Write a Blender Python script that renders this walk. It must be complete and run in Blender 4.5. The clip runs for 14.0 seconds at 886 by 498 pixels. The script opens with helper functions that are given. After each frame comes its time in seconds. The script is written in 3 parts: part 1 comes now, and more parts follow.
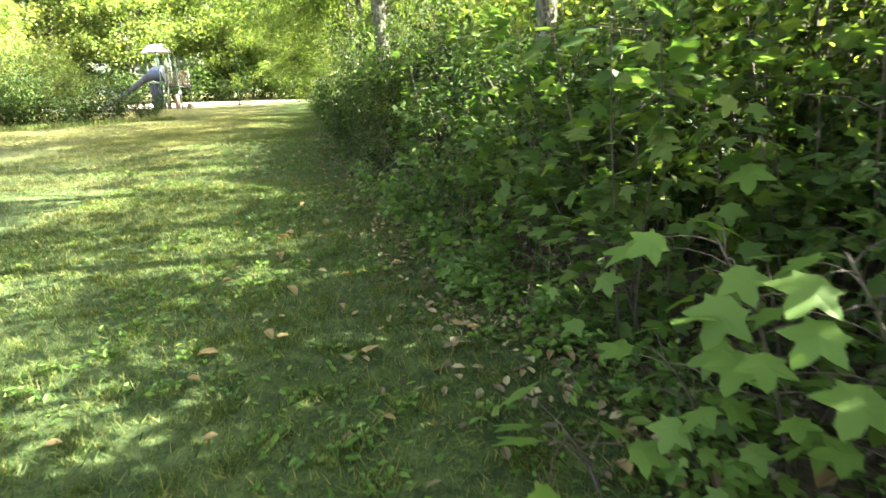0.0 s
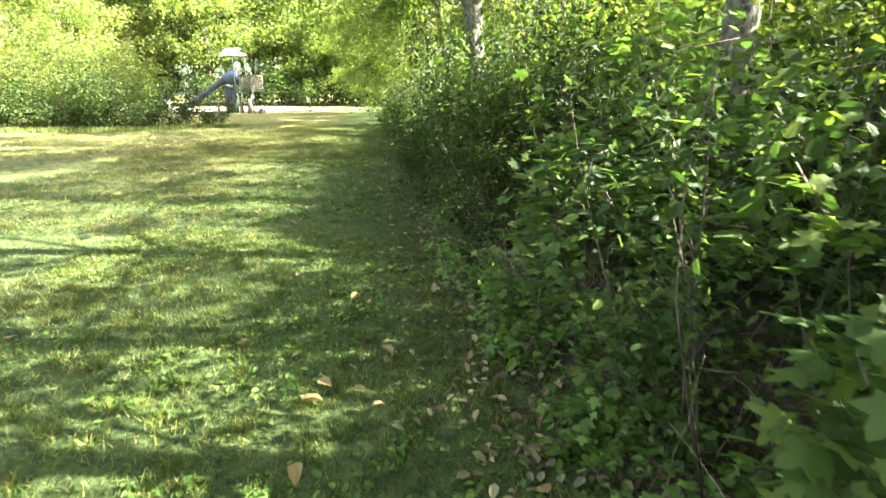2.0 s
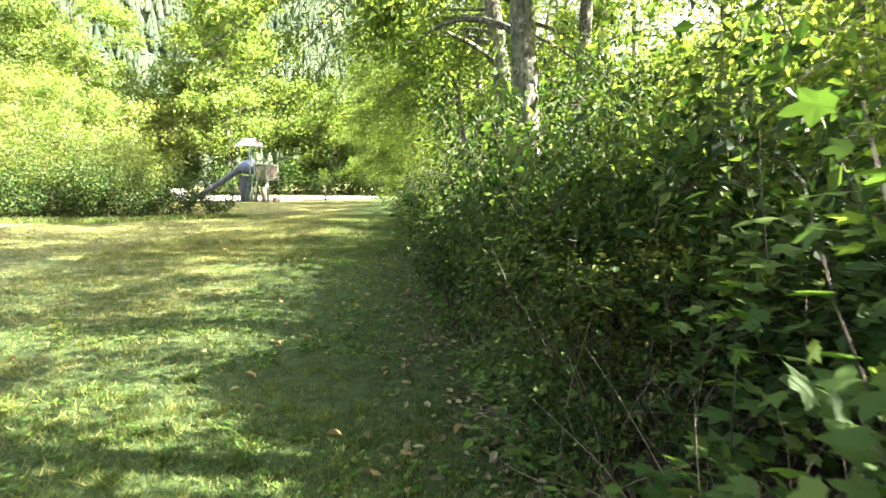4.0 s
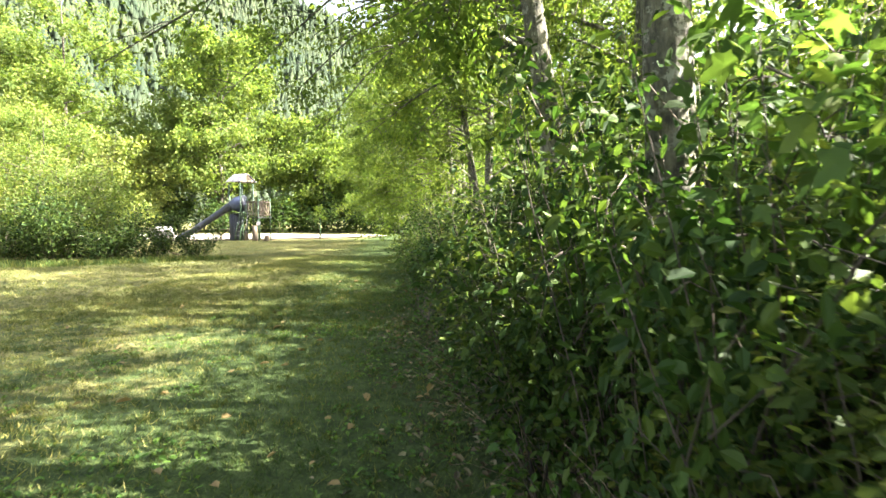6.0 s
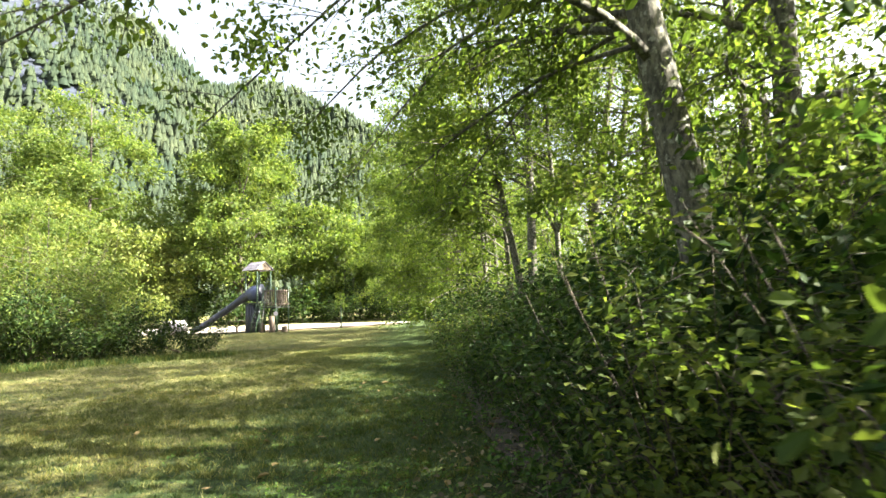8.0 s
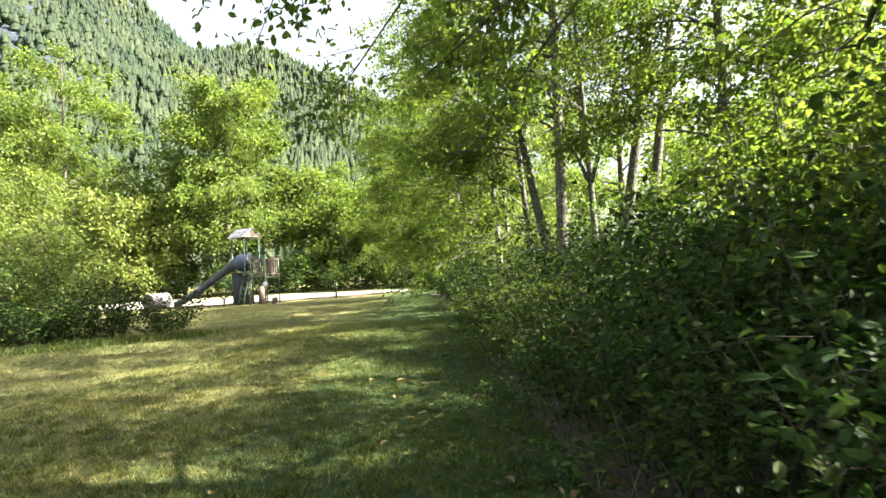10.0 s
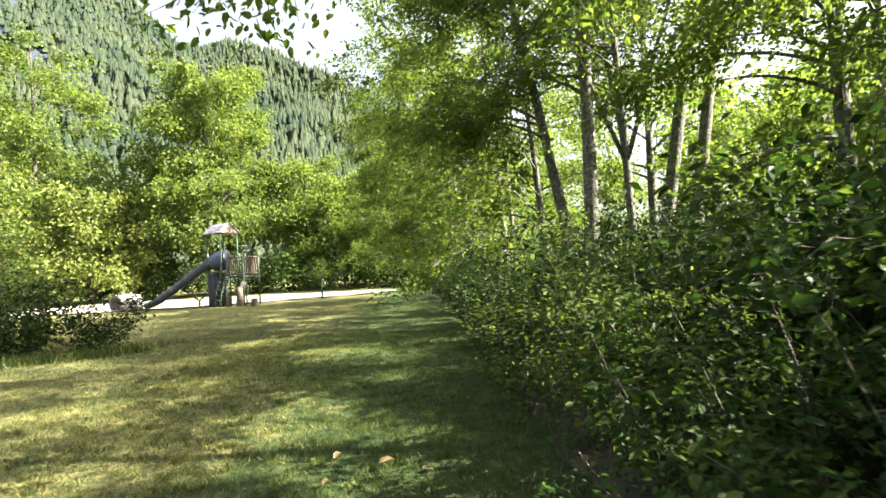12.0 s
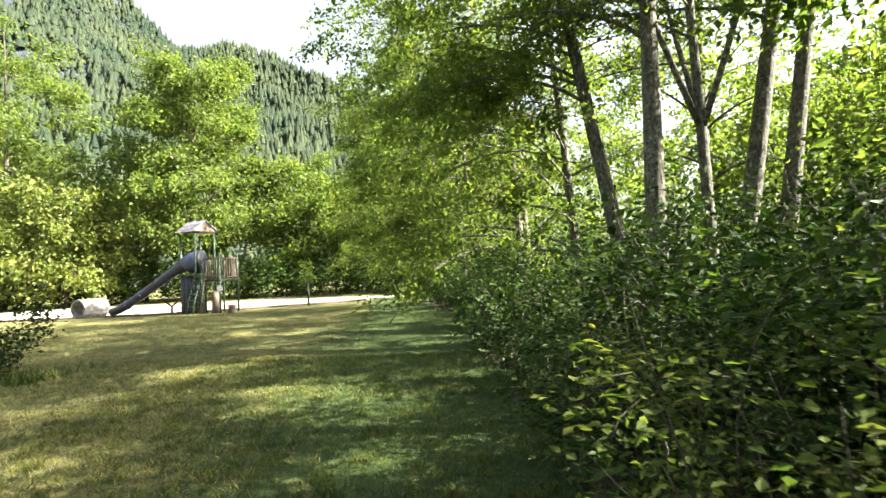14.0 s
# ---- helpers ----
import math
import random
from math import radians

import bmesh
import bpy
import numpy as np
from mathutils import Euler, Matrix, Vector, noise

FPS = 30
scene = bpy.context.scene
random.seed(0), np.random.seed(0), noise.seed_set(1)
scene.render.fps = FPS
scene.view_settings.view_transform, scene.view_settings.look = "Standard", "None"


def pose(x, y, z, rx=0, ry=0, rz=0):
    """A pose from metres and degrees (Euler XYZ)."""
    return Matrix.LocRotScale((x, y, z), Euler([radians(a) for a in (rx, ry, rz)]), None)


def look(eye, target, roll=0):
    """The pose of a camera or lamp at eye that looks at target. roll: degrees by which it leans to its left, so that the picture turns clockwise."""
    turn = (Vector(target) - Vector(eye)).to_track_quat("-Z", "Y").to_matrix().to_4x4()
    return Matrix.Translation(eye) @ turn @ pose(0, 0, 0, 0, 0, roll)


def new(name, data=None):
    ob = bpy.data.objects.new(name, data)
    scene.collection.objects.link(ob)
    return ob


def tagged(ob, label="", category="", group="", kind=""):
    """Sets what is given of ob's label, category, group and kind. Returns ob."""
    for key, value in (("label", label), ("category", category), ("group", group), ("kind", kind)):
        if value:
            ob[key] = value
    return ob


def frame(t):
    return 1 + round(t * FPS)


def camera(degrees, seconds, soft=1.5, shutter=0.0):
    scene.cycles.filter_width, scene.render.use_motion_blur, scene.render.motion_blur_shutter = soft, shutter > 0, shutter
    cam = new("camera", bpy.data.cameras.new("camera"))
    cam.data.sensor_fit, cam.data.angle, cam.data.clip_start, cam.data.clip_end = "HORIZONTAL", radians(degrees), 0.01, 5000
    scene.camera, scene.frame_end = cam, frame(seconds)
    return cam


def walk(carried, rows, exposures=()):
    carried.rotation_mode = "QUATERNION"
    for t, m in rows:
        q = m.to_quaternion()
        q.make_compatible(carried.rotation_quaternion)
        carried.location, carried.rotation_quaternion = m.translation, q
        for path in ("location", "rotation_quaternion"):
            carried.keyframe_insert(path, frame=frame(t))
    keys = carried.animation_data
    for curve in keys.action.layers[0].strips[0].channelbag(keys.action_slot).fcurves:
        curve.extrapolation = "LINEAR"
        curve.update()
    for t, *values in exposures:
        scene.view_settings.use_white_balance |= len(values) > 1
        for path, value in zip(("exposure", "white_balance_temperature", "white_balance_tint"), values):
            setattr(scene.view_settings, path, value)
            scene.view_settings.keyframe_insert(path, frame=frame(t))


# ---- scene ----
cam = camera(77.1, 14.0, shutter=0.25)
S, EYE = 18.75, 1.35
PATH = [
    (0.0, 0, 0, 0, -0.6, -17.1, 2), (0.5, -.007, .035, .001, 1, -17.8, 1.2), (1.0, -.013, .067, .003, 2.5, -17.7, 0.7),
    (1.5, -.019, .098, .006, 4.6, -17.5, 0.8), (2.0, -.026, .128, .009, 6.3, -16.1, 0.3), (2.5, -.031, .158, .008, 7.3, -14, 0.4),
    (3.0, -.038, .189, .008, 8, -11.8, 0.3), (3.5, -.044, .221, .006, 8, -8.9, 0.3), (6.0, -.089, .382, .006, 7.5, -3.4, 0.3),
    (6.5, -.097, .413, .006, 8.3, 0.5, 0.4), (7.0, -.108, .446, .006, 9.4, 4.4, 1.1), (7.5, -.122, .482, .002, 10, 6.1, 1.5),
    (8.0, -.135, .52, 0, 9.7, 5.4, 2.3), (8.5, -.151, .554, 0, 9.6, 3.8, 2.7), (9.0, -.162, .59, 0, 9.4, 2.7, 3.1),
    (11.5, -.214, .762, .001, 8.6, 1.7, 3.4), (12.0, -.218, .804, 0, 8.3, 1.7, 3.5), (12.5, -.226, .847, -.001, 8.1, 1.8, 3.2),
    (13.0, -.233, .887, -.001, 7.9, 2, 3), (13.5, -.244, .927, -.003, 7.9, 2.2, 3), (14.0, -.253, .964, -.003, 7.8, 2.3, 2.9),
]
walk(cam, [(t, pose(S * x, S * y, EYE + S * z, 90 + p, r, yaw)) for t, x, y, z, yaw, p, r in PATH],
     [(0.0, 4.52), (3.5, 4.38), (6.0, 3.95), (7.0, 3.56), (9.0, 3.36), (14.0, 3.2)])

# ---- light ----
SUN_AZ, SUN_EL = radians(3), radians(36)      # direction to the sun, counter-clockwise from +x
world = bpy.data.worlds.new("sky")
scene.world = world
world.use_nodes = True
wn = world.node_tree.nodes
sky = wn.new("ShaderNodeTexSky")
sky.sky_type, sky.sun_disc = "NISHITA", False
sky.sun_elevation, sky.sun_rotation = SUN_EL, radians(90) - SUN_AZ
sky.air_density, sky.dust_density = 1.0, 6.0
pale = wn.new("ShaderNodeHueSaturation")
pale.inputs["Saturation"].default_value, pale.inputs["Value"].default_value = 0.5, 1.0
world.node_tree.links.new(sky.outputs[0], pale.inputs["Color"])
world.node_tree.links.new(pale.outputs[0], wn["Background"].inputs[0])
wn["Background"].inputs[1].default_value = 0.066
sun_data = bpy.data.lights.new("sun", "SUN")
sun_data.energy, sun_data.angle, sun_data.color = 5.0, radians(0.55), (1.0, 0.95, 0.84)
sun = new("sun", sun_data)
sun_dir = Vector((math.cos(SUN_EL) * math.cos(SUN_AZ), math.cos(SUN_EL) * math.sin(SUN_AZ), math.sin(SUN_EL)))
sun.matrix_world = look(sun_dir * 60, (0, 0, 0))


# ---- materials ----
def make_material(name):
    m = bpy.data.materials.new(name)
    m.use_nodes = True
    nt = m.node_tree
    return m, nt, nt.nodes["Principled BSDF"], nt.nodes["Material Output"]


def ramp(nt, fac, stops):
    r = nt.nodes.new("ShaderNodeValToRGB")
    while len(r.color_ramp.elements) < len(stops):
        r.color_ramp.elements.new(0.5)
    for e, (p, c) in zip(r.color_ramp.elements, stops):
        e.position, e.color = p, (*c, 1)
    nt.links.new(fac, r.inputs[0])
    return r.outputs[0]


def noise_of(nt, scale, detail=4, rough=0.6, stretch=(1, 1, 1), space="Object"):
    tc, mp, n = (nt.nodes.new("ShaderNode" + k) for k in ("TexCoord", "Mapping", "TexNoise"))
    nt.links.new(tc.outputs[space], mp.inputs[0])
    nt.links.new(mp.outputs[0], n.inputs[0])
    mp.inputs["Scale"].default_value = stretch
    n.inputs["Scale"].default_value, n.inputs["Detail"].default_value, n.inputs["Roughness"].default_value = scale, detail, rough
    return n.outputs[0]


def mix(nt, a, b, fac, kind="MIX"):
    n = nt.nodes.new("ShaderNodeMix")
    n.data_type, n.blend_type = "RGBA", kind
    for socket, v in ((n.inputs[0], fac), (n.inputs[6], a), (n.inputs[7], b)):
        if hasattr(v, "node"):
            nt.links.new(v, socket)
        else:
            socket.default_value = v if isinstance(v, (int, float)) else (*v, 1)
    return n.outputs[2]


def bump(nt, bsdf, height, strength, distance):
    b = nt.nodes.new("ShaderNodeBump")
    b.inputs["Strength"].default_value, b.inputs["Distance"].default_value = strength, distance
    nt.links.new(height, b.inputs["Height"])
    nt.links.new(b.outputs[0], bsdf.inputs["Normal"])


def leaf_material(name, dark, mid, light, glow=0.45, rough=0.56, patch=0.9, gloss=0.2):
    """Thin leaves: a glossy face, and light that shines through."""
    m, nt, p, out = make_material(name)
    geo = nt.nodes.new("ShaderNodeNewGeometry")
    col = ramp(nt, geo.outputs["Random Per Island"], [(0.0, dark), (0.5, mid), (1.0, light)])
    big = noise_of(nt, patch, 2)
    col = mix(nt, col, ramp(nt, big, [(0.3, (0.5, 0.58, 0.56)), (0.7, (1.0, 0.93, 0.78))]), 1.0, "MULTIPLY")
    nt.links.new(col, p.inputs["Base Color"])
    p.inputs["Roughness"].default_value = rough
    p.inputs["Specular IOR Level"].default_value = gloss
    tr = nt.nodes.new("ShaderNodeBsdfTranslucent")
    nt.links.new(mix(nt, col, (1.65, 1.78, 0.82), 1.0, "MULTIPLY"), tr.inputs[0])
    ms = nt.nodes.new("ShaderNodeMixShader")
    ms.inputs[0].default_value = glow
    nt.links.new(p.outputs[0], ms.inputs[1])
    nt.links.new(tr.outputs[0], ms.inputs[2])
    nt.links.new(ms.outputs[0], out.inputs[0])
    return m


def rough_material(name, a, b, scale, rough=0.85, relief=0.01, stretch=(1, 1, 1), metal=0.0, spots=None):
    m, nt, p, _ = make_material(name)
    n1, n2 = noise_of(nt, scale, 5, 0.65, stretch), noise_of(nt, scale * 0.13, 3, 0.5)
    col = ramp(nt, n1, [(0.38, a), (0.62, b)])
    col = mix(nt, col, ramp(nt, n2, [(0.35, (0.57, 0.57, 0.57)), (0.7, (0.95, 0.92, 0.89))]), 1.0, "MULTIPLY")
    if spots:
        col = mix(nt, col, spots, ramp(nt, noise_of(nt, scale * 0.5, 4, 0.7), [(0.56, (0, 0, 0)), (0.62, (0.8, 0.8, 0.8))]))
    nt.links.new(col, p.inputs["Base Color"])
    p.inputs["Roughness"].default_value, p.inputs["Metallic"].default_value = rough, metal
    bump(nt, p, n1, 0.6, relief)
    return m


def lawn_material():
    m, nt, p, _ = make_material("lawn_grass")
    fine, mid, big = noise_of(nt, 60, 5, 0.7), noise_of(nt, 3.2, 4, 0.65), noise_of(nt, 0.32, 3, 0.55)
    green = ramp(nt, fine, [(0.3, (0.024, 0.042, 0.013)), (0.7, (0.072, 0.106, 0.033))])
    dry = ramp(nt, fine, [(0.3, (0.078, 0.076, 0.026)), (0.7, (0.28, 0.25, 0.105))])
    tc, sep, mr = (nt.nodes.new("ShaderNode" + k) for k in ("TexCoord", "SeparateXYZ", "MapRange"))
    nt.links.new(tc.outputs["Object"], sep.inputs[0])
    nt.links.new(sep.outputs[1], mr.inputs[0])
    for i, v in ((1, 1.0), (2, 17.0), (3, -0.2), (4, 0.085)):
        mr.inputs[i].default_value = v
    s = nt.nodes.new("ShaderNodeMath")
    s.operation = "ADD"
    nt.links.new(mix(nt, mid, big, 0.38), s.inputs[0])
    nt.links.new(mr.outputs[0], s.inputs[1])
    dot, shy, s2 = nt.nodes.new("ShaderNodeVectorMath"), nt.nodes.new("ShaderNodeMapRange"), nt.nodes.new("ShaderNodeMath")
    dot.operation = "DOT_PRODUCT"
    dot.inputs[1].default_value = (1, 0.235, 0)
    nt.links.new(tc.outputs["Object"], dot.inputs[0])
    nt.links.new(dot.outputs["Value"], shy.inputs[0])
    for i, v in ((1, -2.8), (2, -0.6), (3, 0.0), (4, -0.22)):
        shy.inputs[i].default_value = v
    s2.operation = "ADD"
    nt.links.new(s.outputs[0], s2.inputs[0])
    nt.links.new(shy.outputs[0], s2.inputs[1])
    col = mix(nt, green, dry, ramp(nt, s2.outputs[0], [(0.45, (0, 0, 0)), (0.62, (1, 1, 1))]))
    # clump tone, its contrast raised to stand in partly for dappled light
    col = mix(nt, col, ramp(nt, noise_of(nt, 7.5, 4, 0.7), [(0.34, (0.34, 0.42, 0.4)), (0.66, (1.2, 1.12, 1.0))]), 1.0, "MULTIPLY")
    nt.links.new(col, p.inputs["Base Color"])
    p.inputs["Roughness"].default_value = 0.9
    p.inputs["Specular IOR Level"].default_value = 0.15
    bump(nt, p, fine, 0.9, 0.03)
    return m


M_LAWN = lawn_material()
M_SOIL = rough_material("leaf_litter_soil", (0.033, 0.028, 0.017), (0.105, 0.088, 0.052), 26, 0.95, 0.02)
M_SAND = rough_material("pale_sand", (0.42, 0.38, 0.31), (0.55, 0.5, 0.42), 14, 0.95, 0.01)
M_BARK = rough_material("alder_bark", (0.038, 0.036, 0.026), (0.18, 0.17, 0.122), 24, 0.95, 0.035, (1, 1, 0.4), spots=(0.25, 0.25, 0.195))
M_BARK_DARK = rough_material("dark_bark", (0.03, 0.025, 0.018), (0.12, 0.10, 0.075), 10, 0.9, 0.02, (1, 1, 0.3))
M_TWIG = rough_material("brown_twigs", (0.032, 0.025, 0.017), (0.115, 0.09, 0.062), 12, 0.85, 0.004, (1, 1, 0.3))
M_DEAD = rough_material("dead_stems", (0.16, 0.12, 0.075), (0.36, 0.29, 0.2), 12, 0.85, 0.004, (1, 1, 0.3))
M_ALDER = leaf_material("alder_leaves", (0.07, 0.105, 0.028), (0.108, 0.15, 0.039), (0.175, 0.21, 0.058), 0.58, gloss=0.12)
M_MAPLE = leaf_material("maple_leaves", (0.052, 0.098, 0.028), (0.084, 0.142, 0.042), (0.145, 0.195, 0.056), 0.45, gloss=0.14)
M_SHRUB = leaf_material("shrub_leaves", (0.023, 0.047, 0.014), (0.045, 0.084, 0.022), (0.095, 0.132, 0.032), 0.32, gloss=0.12)
M_BRAMBLE = leaf_material("bramble_leaves", (0.015, 0.032, 0.009), (0.03, 0.058, 0.014), (0.08, 0.11, 0.024), 0.2, gloss=0.1)
M_BROAD = leaf_material("broad_tree_leaves", (0.07, 0.108, 0.03), (0.112, 0.155, 0.042), (0.18, 0.215, 0.06), 0.5, gloss=0.12)
# lighter copy of M_SHRUB, partly to paint sunlight into the thicket
M_PALE = leaf_material("pale_sunlit_shrub_leaves", (0.06, 0.09, 0.024), (0.1, 0.135, 0.035), (0.175, 0.19, 0.05), 0.46, gloss=0.12)
M_YELLOW = leaf_material("yellowing_leaves", (0.09, 0.125, 0.03), (0.14, 0.17, 0.042), (0.2, 0.22, 0.065), 0.42)
# M_MAPLE brightened: sky light put into the sapling leaves' colour
M_MAPLE_LIT = leaf_material("lit_maple_leaves", (0.075, 0.145, 0.03), (0.105, 0.185, 0.04), (0.15, 0.235, 0.055), 0.4)
M_WEED = leaf_material("lawn_weeds", (0.04, 0.09, 0.018), (0.075, 0.15, 0.028), (0.13, 0.2, 0.04), 0.35, patch=3)
M_BLADE = leaf_material("grass_blades", (0.027, 0.06, 0.015), (0.068, 0.106, 0.026), (0.18, 0.17, 0.054), 0.33, 0.55, patch=0.8)
M_BLADE_DRY = leaf_material("dry_grass_blades", (0.045, 0.07, 0.018), (0.105, 0.122, 0.038), (0.31, 0.275, 0.115), 0.3, 0.55, patch=0.8)
M_FALLEN = leaf_material("fallen_leaves", (0.09, 0.06, 0.03), (0.2, 0.14, 0.066), (0.38, 0.29, 0.155), 0.15, 0.7)
M_LITTER = leaf_material("litter_leaves", (0.045, 0.036, 0.021), (0.12, 0.098, 0.058), (0.27, 0.24, 0.155), 0.12, 0.8, patch=2)
# blue-grey in the next three is distance haze, put into base colours
M_CONIFER = leaf_material("hazy_conifer_needles", (0.048, 0.066, 0.048), (0.062, 0.082, 0.056), (0.078, 0.098, 0.06), 0.4, 0.9, patch=0.012, gloss=0.05)
M_HILL = rough_material("hazy_forest_floor", (0.035, 0.05, 0.036), (0.052, 0.069, 0.044), 0.05, 0.95, 1.0)
M_ROCK = rough_material("hazy_mountain_rock", (0.012, 0.02, 0.036), (0.034, 0.044, 0.066), 0.05, 0.95, 6.0, (1, 1, 0.5), spots=(0.022, 0.038, 0.03))
M_POST = rough_material("green_steel_paint", (0.03, 0.07, 0.035), (0.05, 0.10, 0.05), 8, 0.5, 0.001)
M_PLASTIC = rough_material("blue_grey_plastic", (0.034, 0.037, 0.062), (0.06, 0.065, 0.1), 5, 0.42, 0.001)
M_HOOD = rough_material("blue_plastic", (0.045, 0.06, 0.13), (0.075, 0.095, 0.19), 5, 0.42, 0.001)
M_ROOF = rough_material("weathered_shingle", (0.2, 0.19, 0.22), (0.36, 0.34, 0.38), 9, 0.9, 0.004)
M_TIMBER = rough_material("brown_timber", (0.08, 0.058, 0.042), (0.19, 0.145, 0.105), 10, 0.8, 0.003, (1, 1, 0.2))
M_DARK = rough_material("dark_steel", (0.02, 0.022, 0.02), (0.05, 0.05, 0.045), 12, 0.5, 0.001)
M_CONCRETE = rough_material("concrete", (0.16, 0.15, 0.15), (0.36, 0.35, 0.34), 5, 0.9, 0.005)


# ---- mesh tools ----
def raw_mesh(name, V, F, mat, smooth=False):
    """A mesh from an array of points and one of triangles."""
    me = bpy.data.meshes.new(name)
    V, F = np.asarray(V, np.float32), np.asarray(F, np.int32)
    me.vertices.add(len(V))
    me.vertices.foreach_set("co", V.ravel())
    me.loops.add(F.size)
    me.loops.foreach_set("vertex_index", F.ravel())
    me.polygons.add(len(F))
    me.polygons.foreach_set("loop_start", np.arange(0, F.size, F.shape[1], dtype=np.int32))
    me.polygons.foreach_set("use_smooth", np.full(len(F), smooth))
    me.update(calc_edges=True)
    me.materials.append(mat)
    return me


def part(name, data, parent, material=None, label=""):
    """One mesh object under a thing or under a part. data: a mesh or a bmesh."""
    if isinstance(data, bmesh.types.BMesh):
        me = bpy.data.meshes.new(name)
        data.to_mesh(me)
        data.free()
        me.materials.append(material)
        data = me
    ob = new(name, data)
    ob.parent = parent
    return tagged(ob, label)


def joined(pieces):
    """One (points, triangles) from several."""
    V, F, at = [], [], 0
    for v, f in pieces:
        V.append(v)
        F.append(np.asarray(f) + at)
        at += len(v)
    return np.concatenate(V), np.concatenate(F)


def tube(points, radii, sides=6):
    """Points and triangles of a tapered tube along a line, closed at its ends."""
    P, R = np.asarray(points, float), np.asarray(radii, float)
    T = np.gradient(P, axis=0)
    T /= np.linalg.norm(T, axis=1)[:, None] + 1e-9
    ref = np.array((0.0, 0, 1)) if abs(T[:, 2]).mean() < 0.8 else np.array((1.0, 0, 0))
    A = np.cross(T, ref)
    A /= np.linalg.norm(A, axis=1)[:, None] + 1e-9
    B = np.cross(T, A)
    a = np.linspace(0, 2 * math.pi, sides, endpoint=False)
    V = (P[:, None] + R[:, None, None] * (np.cos(a)[None, :, None] * A[:, None] + np.sin(a)[None, :, None] * B[:, None])).reshape(-1, 3)
    F = []
    for i in range(len(P) - 1):
        for j in range(sides):
            p, q = i * sides + j, i * sides + (j + 1) % sides
            F += [(p, q, q + sides), (p, q + sides, p + sides)]
    n = len(V)
    V = np.concatenate([V, P[:1], P[-1:]])
    for j in range(sides):
        k = (j + 1) % sides
        F += [(n, k, j), (n + 1, n - sides + j, n - sides + k)]
    return V, np.array(F)


def lobed(lobes=5, deep=0.3):
    """A palmate leaf: points round its stalk, lobes with notches between."""
    rim = [(-0.06, 0.0)]
    for i in range(lobes):
        a = radians(-128 + 256 * i / (lobes - 1))
        reach = 1.0 - 0.42 * abs(i - (lobes - 1) / 2) / ((lobes - 1) / 2)
        for da, k in ((-15, 0.74), (0, 1.0), (15, 0.74)):
            rim.append((0.3 + 0.7 * reach * k * math.cos(a + radians(da)), 0.78 * reach * k * math.sin(a + radians(da))))
        if i < lobes - 1:
            b = a + radians(128 / (lobes - 1))
            rim.append((0.3 + 0.7 * (1 - deep) * 0.62 * math.cos(b), 0.7 * (1 - deep) * 0.7 * math.sin(b)))
    V = [(0.3, 0, 0)] + [(x, y, -0.22 * y * y - 0.12 * x * x) for x, y in rim]
    return np.array(V, float), np.array([(0, i, i % len(rim) + 1) for i in range(1, len(rim) + 1)])


LEAF = {
    "rhomb": (np.array([(0, 0, 0), (0.5, 0.3, 0.06), (1, 0, -0.1), (0.5, -0.3, 0.06)], float), np.array([(0, 2, 1), (0, 3, 2)])),
    "oval": (np.array([(0, 0, 0), (0.3, 0.27, 0.06), (0.72, 0.22, 0.03), (1, 0, -0.12), (0.72, -0.22, 0.03), (0.3, -0.27, 0.06)], float),
             np.array([(0, 3, 2), (0, 2, 1), (0, 4, 3), (0, 5, 4)])),
    "maple": lobed(5),
    "three": lobed(3, 0.3),
    "blade": (np.array([(0, 0.06, 0), (0, -0.06, 0), (1, 0, 0)], float), np.array([(0, 1, 2)])),
}


def leaves(P, size, shape, rng, up=0.7, out=None, spread=0.35):
    """Leaves of one shape at the points P, each turned its own way. out: where they point."""
    T, F = LEAF[shape]
    n = len(P)
    N = rng.normal(0, 0.55, (n, 3))
    N[:, 2] += up
    N /= np.linalg.norm(N, axis=1)[:, None]
    D = rng.normal(0, 1, (n, 3))
    if out is not None:
        D = D * 0.6 + out
    D[:, 2] -= spread
    D -= (D * N).sum(1)[:, None] * N
    D /= np.linalg.norm(D, axis=1)[:, None] + 1e-9
    B = np.cross(N, D)
    s = size * rng.uniform(0.55, 1.25, n)
    V = P[:, None] + s[:, None, None] * (T[None, :, :1] * D[:, None] + T[None, :, 1:2] * B[:, None] + T[None, :, 2:] * N[:, None])
    return V.reshape(-1, 3), (F[None] + (np.arange(n) * len(T))[:, None, None]).reshape(-1, 3)


def arc(start, azimuth, rise, length, droop, rng, n=6, wobble=0.05):
    """A limb's line: it sets off at a rise and bends down as it goes."""
    P = [np.array(start, float)]
    e, a = rise, azimuth
    for i in range(n):
        P.append(P[-1] + length / n * np.array((math.cos(a) * math.cos(e), math.sin(a) * math.cos(e), math.sin(e))))
        e -= droop / n + rng.normal(0, wobble)
        a += rng.normal(0, wobble * 1.6)
    return np.array(P)


def along(P, s):
    """The points of a line at the shares s of its length."""
    x = np.linspace(0, 1, len(P))
    return np.stack([np.interp(s, x, P[:, k]) for k in range(3)], 1)


